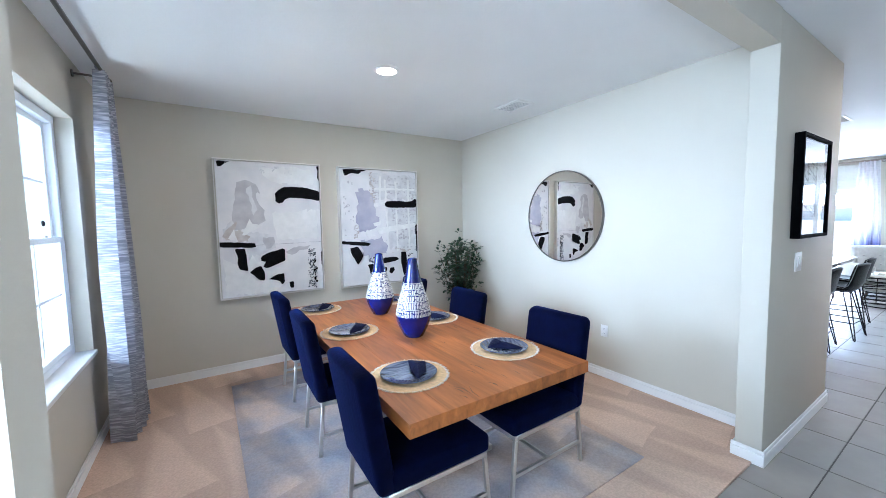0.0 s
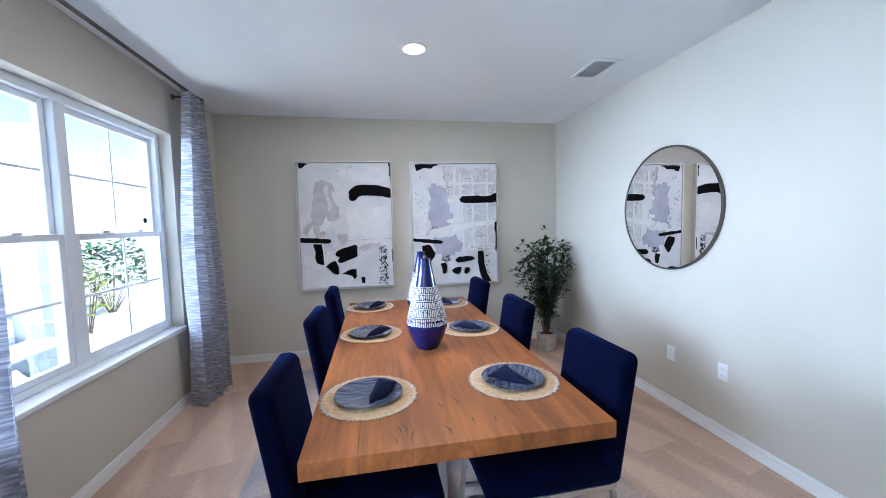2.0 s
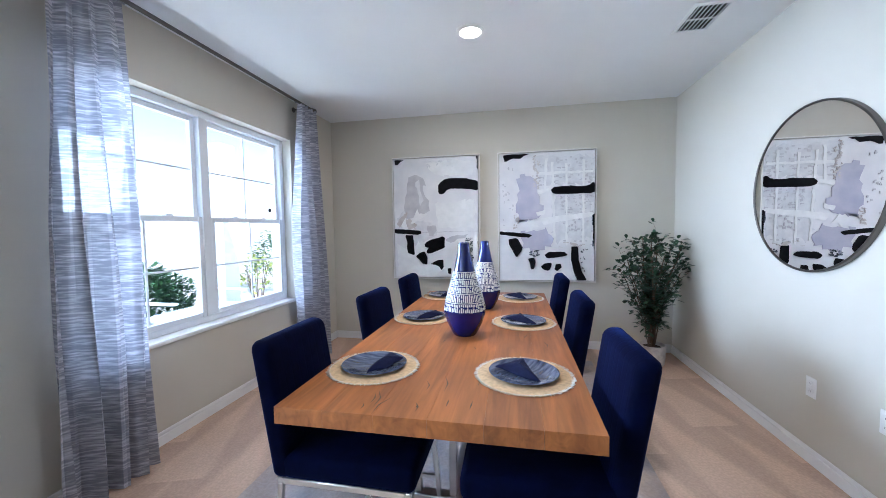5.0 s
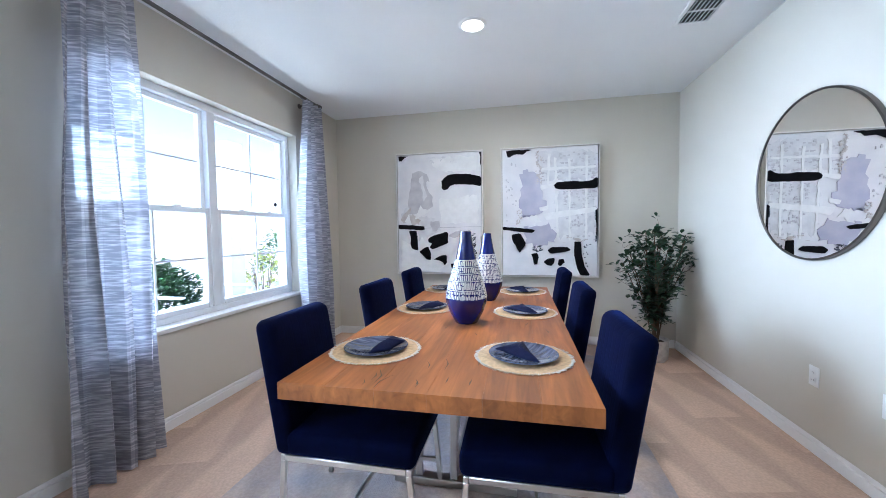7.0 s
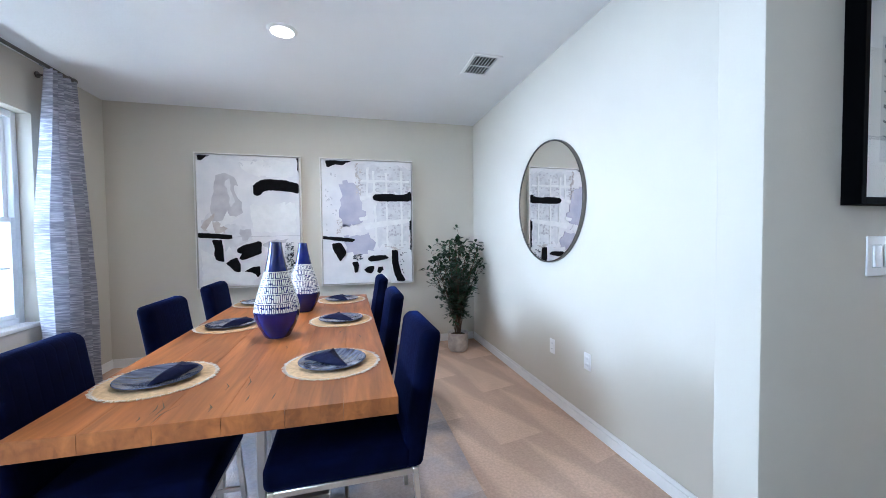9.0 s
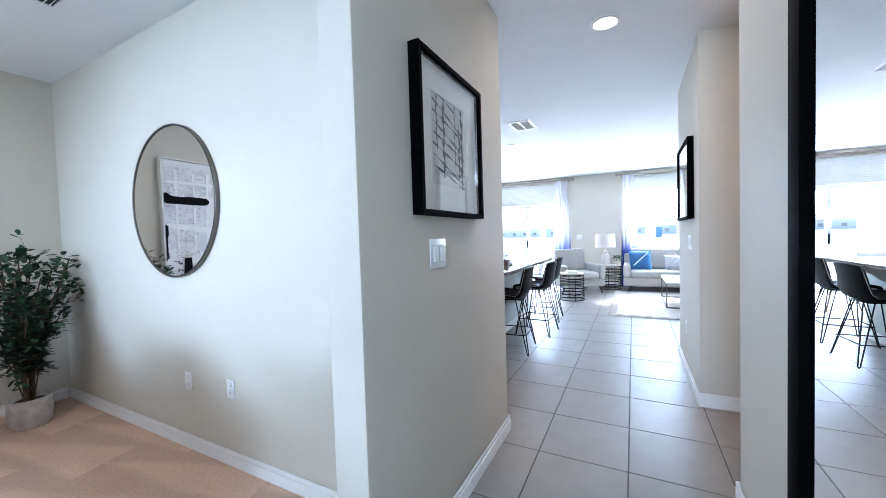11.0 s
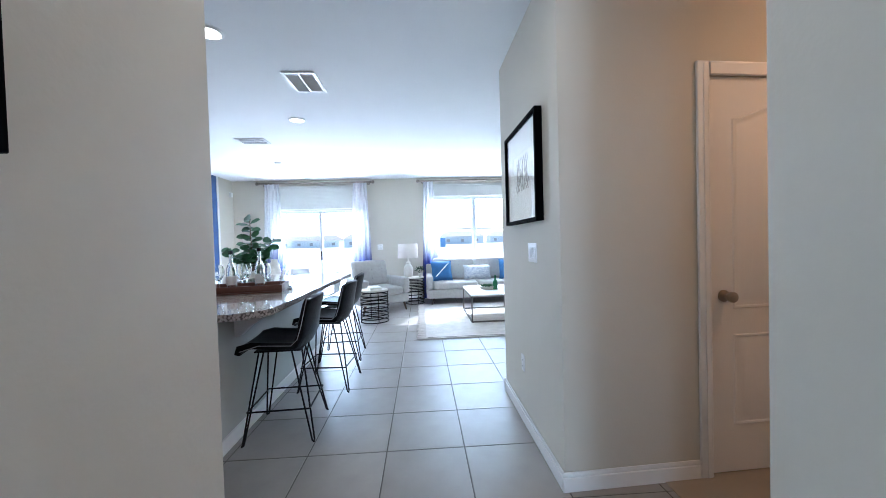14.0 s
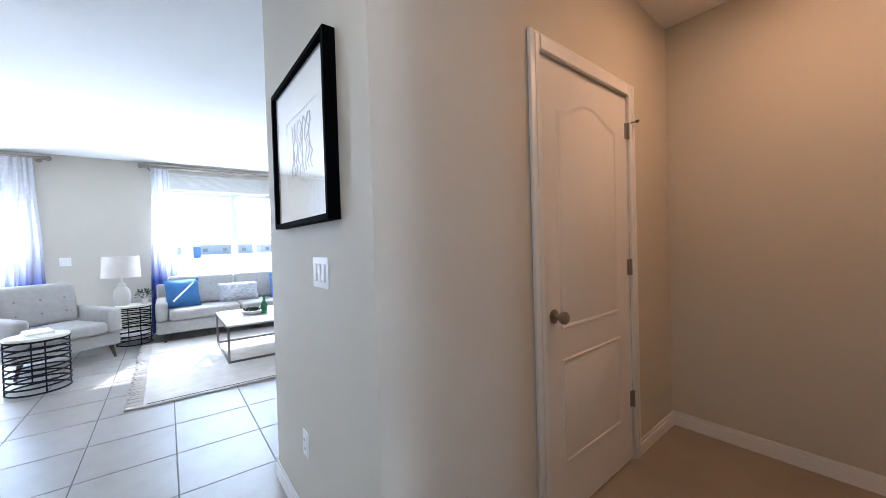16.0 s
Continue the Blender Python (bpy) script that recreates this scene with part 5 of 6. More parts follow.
for gx, gy in ((9.33, 2.76), (9.38, 2.60), (9.50, 2.62), (9.40, 2.42)):
    goblet(gx, gy)
bw = thing("serving_bowl", "low black oval bowl of green fruit on the bar", "bowl", m=pose(9.05, 2.93, 0.926, 0, 0, 60) @ Matrix.Diagonal((1.5, 1.1, 1.1, 1)))
part("dish", lathe(bmesh.new(), ((0.0, 0.0), (0.09, 0.0), (0.13, 0.02), (0.150, 0.065), (0.146, 0.067), (0.125, 0.026), (0.09, 0.010), (0.0, 0.010)), 32), LEATHER, bw)
fb = bmesh.new()
rn = random.Random(2)
for i in range(9):
    ball(fb, (0.085 * math.cos(i * 2.4) * (i / 9) ** .5, 0.085 * math.sin(i * 2.4) * (i / 9) ** .5, 0.043), 0.030, 12)
part("fruit", fb, LIME, bw)

# cabinets on the far kitchen wall
for i in range(5):
    x0 = 8.19 + i * 0.55
    uc = thing("wall_cabinet", "white shaker wall cabinet", "cabinet", "kitchen wall cabinets")
    part("body", B(x0 + 0.001, x0 + 0.549, YN - 0.33, YN - 0.002, 1.40, 2.35), CAB, uc)
    d = bmesh.new()
    box(d, x0 + 0.004, x0 + 0.546, YN - 0.345, YN - 0.332, 1.404, 2.346, 0.002, 1)
    for q in ((x0 + 0.004, x0 + 0.07, 1.404, 2.346), (x0 + 0.48, x0 + 0.546, 1.404, 2.346), (x0 + 0.07, x0 + 0.48, 1.404, 1.47), (x0 + 0.07, x0 + 0.48, 2.28, 2.346)):
        box(d, q[0], q[1], YN - 0.352, YN - 0.346, q[2], q[3], 0.001, 1)
    dd = part("door", d, CAB, uc)
    kk = bmesh.new()
    ball(kk, (x0 + (0.51 if i % 2 == 0 else 0.04), YN - 0.365, 1.46), 0.013)
    part("knob", kk, CHROME, dd)
for i in range(6):
    x0 = 8.14 + i * 0.58
    uc = thing("base_cabinet", "white shaker base cabinet", "cabinet", "kitchen base cabinets")
    part("body", B(x0 + 0.001, x0 + 0.579, YN - 0.60, YN - 0.013, 0.10, 0.885), CAB, uc)
    part("toe_kick", B(x0 + 0.001, x0 + 0.579, YN - 0.53, YN - 0.013, 0.0, 0.10), CAB, uc)
    dd = part("door", B(x0 + 0.006, x0 + 0.574, YN - 0.62, YN - 0.602, 0.11, 0.70, bevel=0.003), CAB, uc)
    part("drawer", B(x0 + 0.006, x0 + 0.574, YN - 0.62, YN - 0.602, 0.715, 0.875, bevel=0.003), CAB, uc)
ct2 = thing("countertop", "light speckled granite kitchen countertop", "countertop")
part("slab", B(8.08, 11.66, YN - 0.64, YN - 0.013, 0.885, 0.925, bevel=0.006), GRANITE, ct2)
cn = thing("canister", "small pale stone canister on the kitchen counter", "canister", m=pose(10.9, YN - 0.3, 0.926))
part("jar", lathe(bmesh.new(), ((0.0, 0.0), (0.07, 0.0), (0.075, 0.09), (0.07, 0.10), (0.0, 0.10)), 20), CERAM, cn)
part("lid", lathe(bmesh.new(), ((0.072, 0.101), (0.05, 0.12), (0.012, 0.125), (0.012, 0.14), (0.0, 0.142)), 20), WIRE, cn)


# art on the blue wall
def stroke_canvas(x0, x1, z0, z1, upright, seed, label):
    ob = thing("painting", label, "painting", "striped canvases")
    part("canvas", B(x0, x1, YN - 0.05, YN - 0.012, z0, z1), PAPER, ob)
    rn = random.Random(seed)
    for k in range(84):
        bm = bmesh.new()
        m_ = rn.choice((INK, INK, GREYINK, SEAM, PAPER, PAPER, WASH))
        y = YN - 0.0505 - 0.00012 * (k + 1)
        wide = rn.uniform(0.006, 0.034)
        end, across = (z1 - z0, x1 - x0) if upright else (x1 - x0, z1 - z0)
        c, lo_, hi_ = rn.uniform(0.01, across - 0.045), rn.choice((0.0, rn.uniform(0, 0.5))), end - rn.choice((0.0, rn.uniform(0, 0.5)))
        if hi_ - lo_ < 0.15:
            hi_ = min(end, lo_ + 0.3)
        line = [(lo_, c), (hi_, c + rn.uniform(-.004, .004)), (hi_ - rn.uniform(0, .05), c + wide * 0.8), (lo_ + (hi_ - lo_) * 0.5, c + wide), (lo_ + rn.uniform(0, .03), c + wide * 0.9)]
        poly(bm, [(x0 + q, y, z0 + p) if upright else (x0 + p, y, z0 + q) for p, q in line], (0, 0.00008, 0))
        part("brush_stroke", bm, m_, ob, smooth=False)


stroke_canvas(12.22, 13.38, 1.67, 2.67, False, 3, "canvas of black and grey horizontal strokes on white")
stroke_canvas(12.22, 13.34, 0.60, 1.63, True, 9, "canvas of grey vertical strokes on white")
sw = thing("light_switch", "white switch plate on the blue wall", "switch")
part("plate", B(12.02, 12.10, YN - 0.02, YN - 0.012, 1.12, 1.24, bevel=0.003), PLASTIC, sw)
al = thing("motion_sensor", "small white sensor box high in the corner", "sensor")
part("body", B(XE - 0.16, XE - 0.09, YN - 0.05, YN, 2.38, 2.48, bevel=0.01), PLASTIC, al)

# ---- breakfast table ----
bt = thing("breakfast_table", "white round breakfast table set with navy napkins", "table", m=pose(12.55, 3.55, 0.004))
part("top", lathe(bmesh.new(), ((0.0, 0.72), (0.60, 0.72), (0.615, 0.735), (0.60, 0.75), (0.0, 0.75)), 48), CAB, bt)
part("pedestal", lathe(bmesh.new(), ((0.0, 0.0), (0.30, 0.0), (0.30, 0.02), (0.08, 0.06), (0.05, 0.2), (0.05, 0.60), (0.10, 0.719), (0.0, 0.719)), 32), CAB, bt)


def shell_chair(m):
    ob = thing("shell_chair", "white moulded shell chair at the breakfast table", "chair", "breakfast chairs", m=m)
    bm = bmesh.new()
    rows = []
    for k, (y, z) in enumerate(((0.22, 0.44), (0.10, 0.445), (-0.08, 0.43), (-0.18, 0.47), (-0.23, 0.60), (-0.26, 0.74), (-0.27, 0.82))):
        rows.append([bm.verts.new((0.22 * (i / 4 - 1) * (1 if k < 5 else 0.82), y + (0.05 * (i / 4 - 1) ** 2 if k > 3 else 0), z + 0.03 * (i / 4 - 1) ** 4)) for i in range(9)])
    for a, b in zip(rows, rows[1:]):
        for i in range(8):
            bm.faces.new((a[i], a[i + 1], b[i + 1], b[i]))
    s_ = part("shell", bm, CAB, ob)
    s_.modifiers.new("thickness", "SOLIDIFY").thickness = 0.012
    for sx in (-1, 1):
        for sy in (-1, 1):
            lg_ = rod(bmesh.new(), (sx * 0.12, sy * 0.1, 0.425), (sx * 0.2, sy * 0.2, 0.0), 0.013, 0.009)
            part("leg", lg_, WALNUT, ob)
    return ob


sc = shell_chair(pose(12.55, 2.75, 0.004))
for px, py, rz in ((11.78, 3.55, -90), (13.33, 3.5, 90), (12.5, 4.38, 180)):
    copy_thing(sc, pose(px, py, 0.004, 0, 0, rz))
for px, py in ((12.55, 3.14), (12.12, 3.72), (12.98, 3.4)):
    pt = thing("plate", "white plate with a folded navy napkin", "plate", "breakfast settings", m=pose(px, py, 0.755))
    part("dish", lathe(bmesh.new(), ((0.0, 0.0), (0.08, 0.0), (0.13, 0.014), (0.13, 0.018), (0.08, 0.006), (0.0, 0.006)), 28), NAPKIN, pt)
    part("napkin", B(-0.07, 0.07, -0.04, 0.04, 0.007, 0.03, bevel=0.01), NAPKIN, pt)
fv = thing("white_vase", "white hobnail-textured vase on the breakfast table", "vase", m=pose(12.24, 3.47, 0.754))
vb = lathe(bmesh.new(), ((0.0, 0.0), (0.06, 0.0), (0.09, 0.06), (0.095, 0.14), (0.075, 0.24), (0.05, 0.30), (0.055, 0.33), (0.045, 0.33), (0.0, 0.2)), 28)
for k in range(6):
    for i in range(16):
        a = 2 * math.pi * (i + 0.5 * (k % 2)) / 16
        r = (0.088, 0.095, 0.095, 0.088, 0.078, 0.066)[k]
        ball(vb, (r * math.cos(a), r * math.sin(a), 0.05 + 0.04 * k), 0.011, 6)
part("body", vb, CERAM, fv)

fl = thing("fiddle_leaf_plant", "fiddle-leaf plant in a white pot on the breakfast table", "plant", m=pose(12.45, 3.90, 0.754))
part("pot", lathe(bmesh.new(), ((0.0, 0.0), (0.08, 0.0), (0.11, 0.14), (0.10, 0.14), (0.0, 0.12)), 28), CERAM, fl)
rn = random.Random(13)
sb, lb = bmesh.new(), bmesh.new()
for dx, dy, hh, n in ((0.02, 0.03, 0.98, 26), (-0.05, -0.38, 0.66, 22), (0.05, 0.10, 0.60, 16), (-0.04, 0.34, 0.46, 20), (-0.10, -0.15, 0.42, 16), (0.10, 0.20, 0.36, 14)):
    pts = [Vector((dx * f ** 1.3, dy * f ** 1.3, 0.12 + (hh - 0.12) * f)) for f in (0, 0.3, 0.6, 0.85, 1)]
    tube(sb, pts, 0.007, 6)
    for k in range(n):
        f = 0.30 + 0.70 * (k + rn.random() * 0.5) / n
        p = Vector((dx * f ** 1.3, dy * f ** 1.3, 0.12 + (hh - 0.12) * f))
        a = k * 2.4 + rn.uniform(-0.4, 0.4)
        leaf_mesh(lb, p, (math.cos(a), math.sin(a), rn.uniform(-0.25, 0.55) + 0.7 * max(0, f - 0.8)), (-0.8 + rn.uniform(-.5, .5), rn.uniform(-.6, .6), 0.8), rn.uniform(0.14, 0.21), rn.uniform(0.10, 0.145))
part("stem", sb, BARK, fl)
part("foliage", lb, LEAF2, fl, "large glossy fiddle leaves")

# ---- living room ----
lr = thing("living_rug", "ivory woven rug with a fringed end and dark border line", "rug")
part("field", B(11.12, 13.75, -1.40, 1.10, 0.003, 0.016, bevel=0.003), RUGL, lr)
part("border_line", B(11.15, 11.17, -1.38, 1.08, 0.016, 0.017), WIRE, lr)
fbm = bmesh.new()
rn = random.Random(6)
for i in range(90):
    x = 11.13 + 2.6 * i / 90
    rod(fbm, (x, 1.095, 0.010), (x + rn.uniform(-.02, .02), 1.21 + rn.uniform(-.02, .02), 0.011), 0.008, seg=5)
part("fringe", fbm, RUGL, lr)

sf = thing("sofa", "light grey tufted sofa with wooden legs", "sofa", m=pose(14.02, 0.0, 0.0))
part("base", B(-0.40, 0.40, -1.05, 1.05, 0.14, 0.32, bevel=0.03, seg=3), SOFA, sf)
for y0, y1 in ((-0.90, -0.005), (0.005, 0.90)):
    part("seat_cushion", B(-0.42, 0.22, y0, y1, 0.322, 0.47, bevel=0.045, seg=4), SOFA, sf)
    bk = B(0.10, 0.32, y0, y1, 0.472, 0.92, bevel=0.05, seg=4)
    for v in bk.verts:
        v.co.x += 0.16 * (v.co.z - 0.47)
    bc = part("back_cushion", bk, SOFA, sf)
    for i in range(4):
        for z in (0.62, 0.78):
            yy = y0 + (y1 - y0) * (i + 0.5) / 4
            part("tuft_button", ball(bmesh.new(), (0.10 + 0.16 * (z - 0.47), yy, z), 0.014, 8, (0.5, 1, 1)), SEAM, bc)
part("back_frame", B(0.345, 0.44, -1.04, 1.04, 0.322, 0.80, bevel=0.03, seg=3), SOFA, sf)
for s_ in (-1, 1):
    part("arm", B(-0.42, 0.34, s_ * 0.98 - 0.07, s_ * 0.98 + 0.07, 0.322, 0.60, bevel=0.05, seg=4), SOFA, sf)
    for x in (-0.34, 0.36):
        part("leg", rod(bmesh.new(), (x, s_ * 0.9, 0.14), (x, s_ * 0.95, 0.012), 0.022, 0.013), WALNUT, sf)


def cushion(m, material, label, stripe=None):
    ob = thing("cushion", label, "cushion", "sofa cushions", m=m)
    bm = bmesh.new()
    bmesh.ops.create_grid(bm, x_segments=10, y_segments=10, size=0.22)
    top = list(bm.verts)
    g = bmesh.ops.duplicate(bm, geom=bm.verts[:] + bm.edges[:] + bm.faces[:])
    low = [v for v in g["geom"] if isinstance(v, bmesh.types.BMVert)]
    for vs, s in ((top, 1), (low, -1)):
        for v in vs:
            u, w_ = abs(v.co.x) / 0.22, abs(v.co.y) / 0.22
            v.co.z = s * 0.075 * ((1 - u ** 2.5) * (1 - w_ ** 2.5)) ** 0.5
            v.co.x *= 1 - 0.06 * (1 - w_ ** 2)
            v.co.y *= 1 - 0.06 * (1 - u ** 2)
    bmesh.ops.remove_doubles(bm, verts=bm.verts[:], dist=0.0005)
    part("cover", bm, material, ob)
    if stripe:
        part("band", B(-0.012, 0.012, -0.20, 0.20, 0.076, 0.080, bevel=0.001), stripe, ob, m=pose(0, 0, 0, 0, 0, 45))
    return ob


cushion(pose(13.95, 0.72, 0.675, 0, -68, 8), CUSHB, "blue throw cushion with a white knot on the sofa", PAPER)
cushion(pose(13.90, -0.02, 0.63, 0, -66, 0) @ Matrix.Diagonal((0.75, 1.3, 1, 1)), CUSHP, "blue and white patterned lumbar cushion on the sofa")
cushion(pose(13.95, -0.72, 0.675, 0, -68, -8), CUSHB, "blue throw cushion on the sofa")

ac = thing("armchair", "light grey tufted armchair with dark legs", "armchair", m=pose(13.42, 2.02, 0.0, 0, 0, 32) @ Matrix.Diagonal((1.1, 1.1, 1.02, 1)))
part("base", B(-0.38, 0.40, -0.44, 0.44, 0.16, 0.32, bevel=0.03, seg=3), SOFA, ac)
part("seat_cushion", B(-0.42, 0.20, -0.31, 0.31, 0.322, 0.46, bevel=0.045, seg=4), SOFA, ac)
bk = B(0.12, 0.34, -0.31, 0.31, 0.462, 0.93, bevel=0.05, seg=4)
for v in bk.verts:
    v.co.x += 0.2 * (v.co.z - 0.46)
bc = part("back_cushion", bk, SOFA, ac)
for i in range(3):
    for z in (0.60, 0.76):
        part("tuft_button", ball(bmesh.new(), (0.12 + 0.2 * (z - 0.46), -0.2 + 0.2 * i, z), 0.014, 8, (0.5, 1, 1)), SEAM, bc)
for s_ in (-1, 1):
    part("arm", B(-0.42, 0.36, s_ * 0.375 - 0.065, s_ * 0.375 + 0.065, 0.322, 0.62, bevel=0.04, seg=4), SOFA, ac)
    for x in (-0.33, 0.34):
        part("leg", rod(bmesh.new(), (x, s_ * 0.36, 0.16), (x, s_ * 0.40, 0.004), 0.022, 0.013), WALNUT, ac)


def drum_table(m, r, h, label):
    """A round side table of stacked, slightly tilted wire hoops."""
    ob = thing("side_table", label, "side table", "wire side tables", m=m)
    part("top", lathe(bmesh.new(), ((0.0, h - 0.025), (r, h - 0.025), (r + 0.004, h - 0.012), (r, h), (0.0, h)), 40), CERAM, ob)
    rn = random.Random(int(r * 1000))
    for k in range(9):
        z = 0.01 + (h - 0.045) * k / 8
        t1, t2 = (0, 0) if k in (0, 8) else (rn.uniform(-.05, .05), rn.uniform(-.05, .05))
        ring = [Vector((r * math.cos(2 * math.pi * i / 24), r * math.sin(2 * math.pi * i / 24), z + r * t1 * math.cos(2 * math.pi * i / 24) + r * t2 * math.sin(2 * math.pi * i / 24))) for i in range(25)]
        hoop = bmesh.new()
        for a, b in zip(ring, ring[1:]):
            rod(hoop, a, b, 0.0085, seg=6)
        part("hoop", hoop, WIRE, ob)
    for i in range(4):
        a = 0.4 + 2 * math.pi * i / 4
        part("post", rod(bmesh.new(), (r * math.cos(a), r * math.sin(a), 0.0), (r * math.cos(a), r * math.sin(a), h - 0.025), 0.006, seg=6), WIRE, ob)
    return ob


drum_table(pose(12.38, 1.93, 0.004), 0.225, 0.53, "round side table of black wire hoops with a pale top")
drum_table(pose(14.02, 1.30, 0.004), 0.20, 0.56, "round side table of black wire hoops under a lamp")
bk_ = thing("magazine_stack", "stack of pale magazines on a side table", "magazines", m=pose(12.38, 1.93, 0.535, 0, 0, 20))
for k in range(3):
    part("magazine", B(-0.13 + 0.01 * k, 0.13 + 0.006 * k, -0.10, 0.10 - 0.01 * k, 0.014 * k, 0.0138 * (k + 1), bevel=0.002), (PAPER, CERAM, PAPER)[k], bk_)
tl = thing("table_lamp", "table lamp with a drum shade and cream ceramic base", "lamp", m=pose(14.04, 1.42, 0.565))
part("base", lathe(bmesh.new(), ((0.0, 0.0), (0.075, 0.0), (0.095, 0.05), (0.10, 0.14), (0.085, 0.22), (0.045, 0.27), (0.05, 0.30), (0.02, 0.33), (0.012, 0.42), (0.0, 0.42)), 28), CERAM, tl)
part("shade", lathe(bmesh.new(), ((0.215, 0.40), (0.217, 0.40), (0.205, 0.70), (0.203, 0.70), (0.215, 0.40)), 40), SHADE, tl, "pale linen drum shade")
sp = thing("small_plant", "small leafy plant on the side table", "plant", m=pose(14.0, 1.17, 0.565))
part("pot", lathe(bmesh.new(), ((0.0, 0.0), (0.035, 0.0), (0.045, 0.07), (0.0, 0.065)), 16), CERAM, sp)
lb = bmesh.new()
rn = random.Random(3)
for i in range(60):
    d = Vector((rn.uniform(-1, 1), rn.uniform(-1, 1), rn.uniform(0.1, 1.2)))
    leaf_mesh(lb, Vector((0, 0, 0.07)) + d * 0.09, d, (0, 0.1, 1), 0.05, 0.025)
part("foliage", lb, LEAF, sp)

cf = thing("coffee_table", "coffee table with a pale top and square metal frame", "table")
CX0, CX1, CY0, CY1 = 11.92, 13.10, -0.42, 0.38
part("top", B(CX0, CX1, CY0, CY1, 0.425, 0.45, bevel=0.003), CERAM, cf)
for yy in (CY0 + 0.012, CY1 - 0.012):
    lo2 = bmesh.new()
    for q in ((CX0, CX0 + 0.022, 0.017, 0.425), (CX1 - 0.022, CX1, 0.017, 0.425), (CX0 + 0.022, CX1 - 0.022, 0.017, 0.039), (CX0 + 0.022, CX1 - 0.022, 0.403, 0.425)):
        box(lo2, q[0], q[1], yy - 0.011, yy + 0.011, q[2], q[3])
    part("side_frame", lo2, DARKROD, cf)
for xx in (CX0, CX1 - 0.022):
    part("base_bar", B(xx, xx + 0.022, CY0 + 0.024, CY1 - 0.024, 0.017, 0.039), DARKROD, cf)
pb = thing("succulent_bowl", "white bowl of green succulents on the coffee table", "plant", m=pose(12.55, 0.02, 0.451))
part("bowl", lathe(bmesh.new(), ((0.0, 0.0), (0.10, 0.0), (0.14, 0.05), (0.13, 0.05), (0.0, 0.03)), 24), CERAM, pb)
lb = bmesh.new()
for i in range(90):
    a, r = rn.uniform(0, 6.28), rn.uniform(0, 0.10)
    leaf_mesh(lb, (r * math.cos(a), r * math.sin(a), 0.04), (rn.uniform(-1, 1), rn.uniform(-1, 1), 1.2), (0.2, 0, 1), 0.05, 0.022)
part("foliage", lb, LEAF2, pb)
bottle2 = thing("green_bottle", "green glass bottle on the coffee table", "bottle", m=pose(12.5, -0.12, 0.451))
part("body", lathe(bmesh.new(), ((0.0, 0.0), (0.04, 0.0), (0.042, 0.12), (0.015, 0.17), (0.013, 0.24), (0.0, 0.24)), 20), mat("green_bottle_glass", (0.05, 0.22, 0.10), 0.08, var=0.1, bump=0), bottle2)

# living room openings
sld = thing("door_2", "white-framed sliding glass door to the yard", "door", kind="structure")
f = bmesh.new()
for q in ((2.46, 2.53, 0, 2.06), (4.23, 4.30, 0, 2.06), (2.53, 4.23, 2.00, 2.06), (2.53, 4.23, 0, 0.05), (3.345, 3.415, 0.05, 2.00)):
    box(f, XE + 0.04, XE + 0.12, q[0], q[1], q[2], q[3], 0.004, 1)
part("door_frame", f, VINYL, sld)
for y0, y1 in ((2.53, 3.345), (3.415, 4.23)):
    g = part("pane", B(XE + 0.077, XE + 0.083, y0, y1, 0.05, 2.00), GLASS, sld)
    g.visible_shadow = False
part("door_handle", B(XE + 0.02, XE + 0.04, 3.36, 3.39, 0.95, 1.15, bevel=0.005), WIRE, sld)
w2 = thing("window_2", "white vinyl twin window behind the sofa", "window", kind="structure")
f = bmesh.new()
for q in ((-1.20, -1.14, 0.80, 2.30), (0.94, 1.0, 0.80, 2.30), (-1.14, 0.94, 2.24, 2.30), (-1.14, 0.94, 0.80, 0.86), (-0.14, -0.05, 0.86, 2.24), (-1.14, -0.14, 1.54, 1.59), (-0.05, 0.94, 1.54, 1.59)):
    box(f, XE + 0.04, XE + 0.12, q[0], q[1], q[2], q[3], 0.004, 1)
part("window_frame", f, VINYL, w2)
for y0, y1 in ((-1.14, -0.14), (-0.05, 0.94)):
    for z0, z1 in ((0.86, 1.54), (1.59, 2.24)):
        g = part("pane", B(XE + 0.077, XE + 0.083, y0, y1, z0, z1), GLASS, w2)
        g.visible_shadow = False
part("window_sill", B(XE - 0.02, XE + 0.04, -1.21, 1.01, 0.775, 0.80, bevel=0.004), TRIM, w2)
curtain_rod(XE - 0.12, 2.22, 4.62, 2.655, 0.019, KNOB, XE, "brushed nickel curtain rod above the sliding door", "living room rods")
curtain_rod(XE - 0.12, -1.45, 1.12, 2.655, 0.019, KNOB, XE, "brushed nickel curtain rod above the living room window", "living room rods")
for y0, y1, ph in ((2.24, 2.66, 0.3), (4.12, 4.56, 1.1), (0.78, 1.10, 2.2), (-1.42, -1.08, 0.9)):
    curtain("curtain", XE - 0.12, y0, y1, 0.02, 2.65, DIP, 4, "white voile curtain dip-dyed indigo at the hem", "living room curtains", pinch=0.7, normal_x=-1, phase=ph)



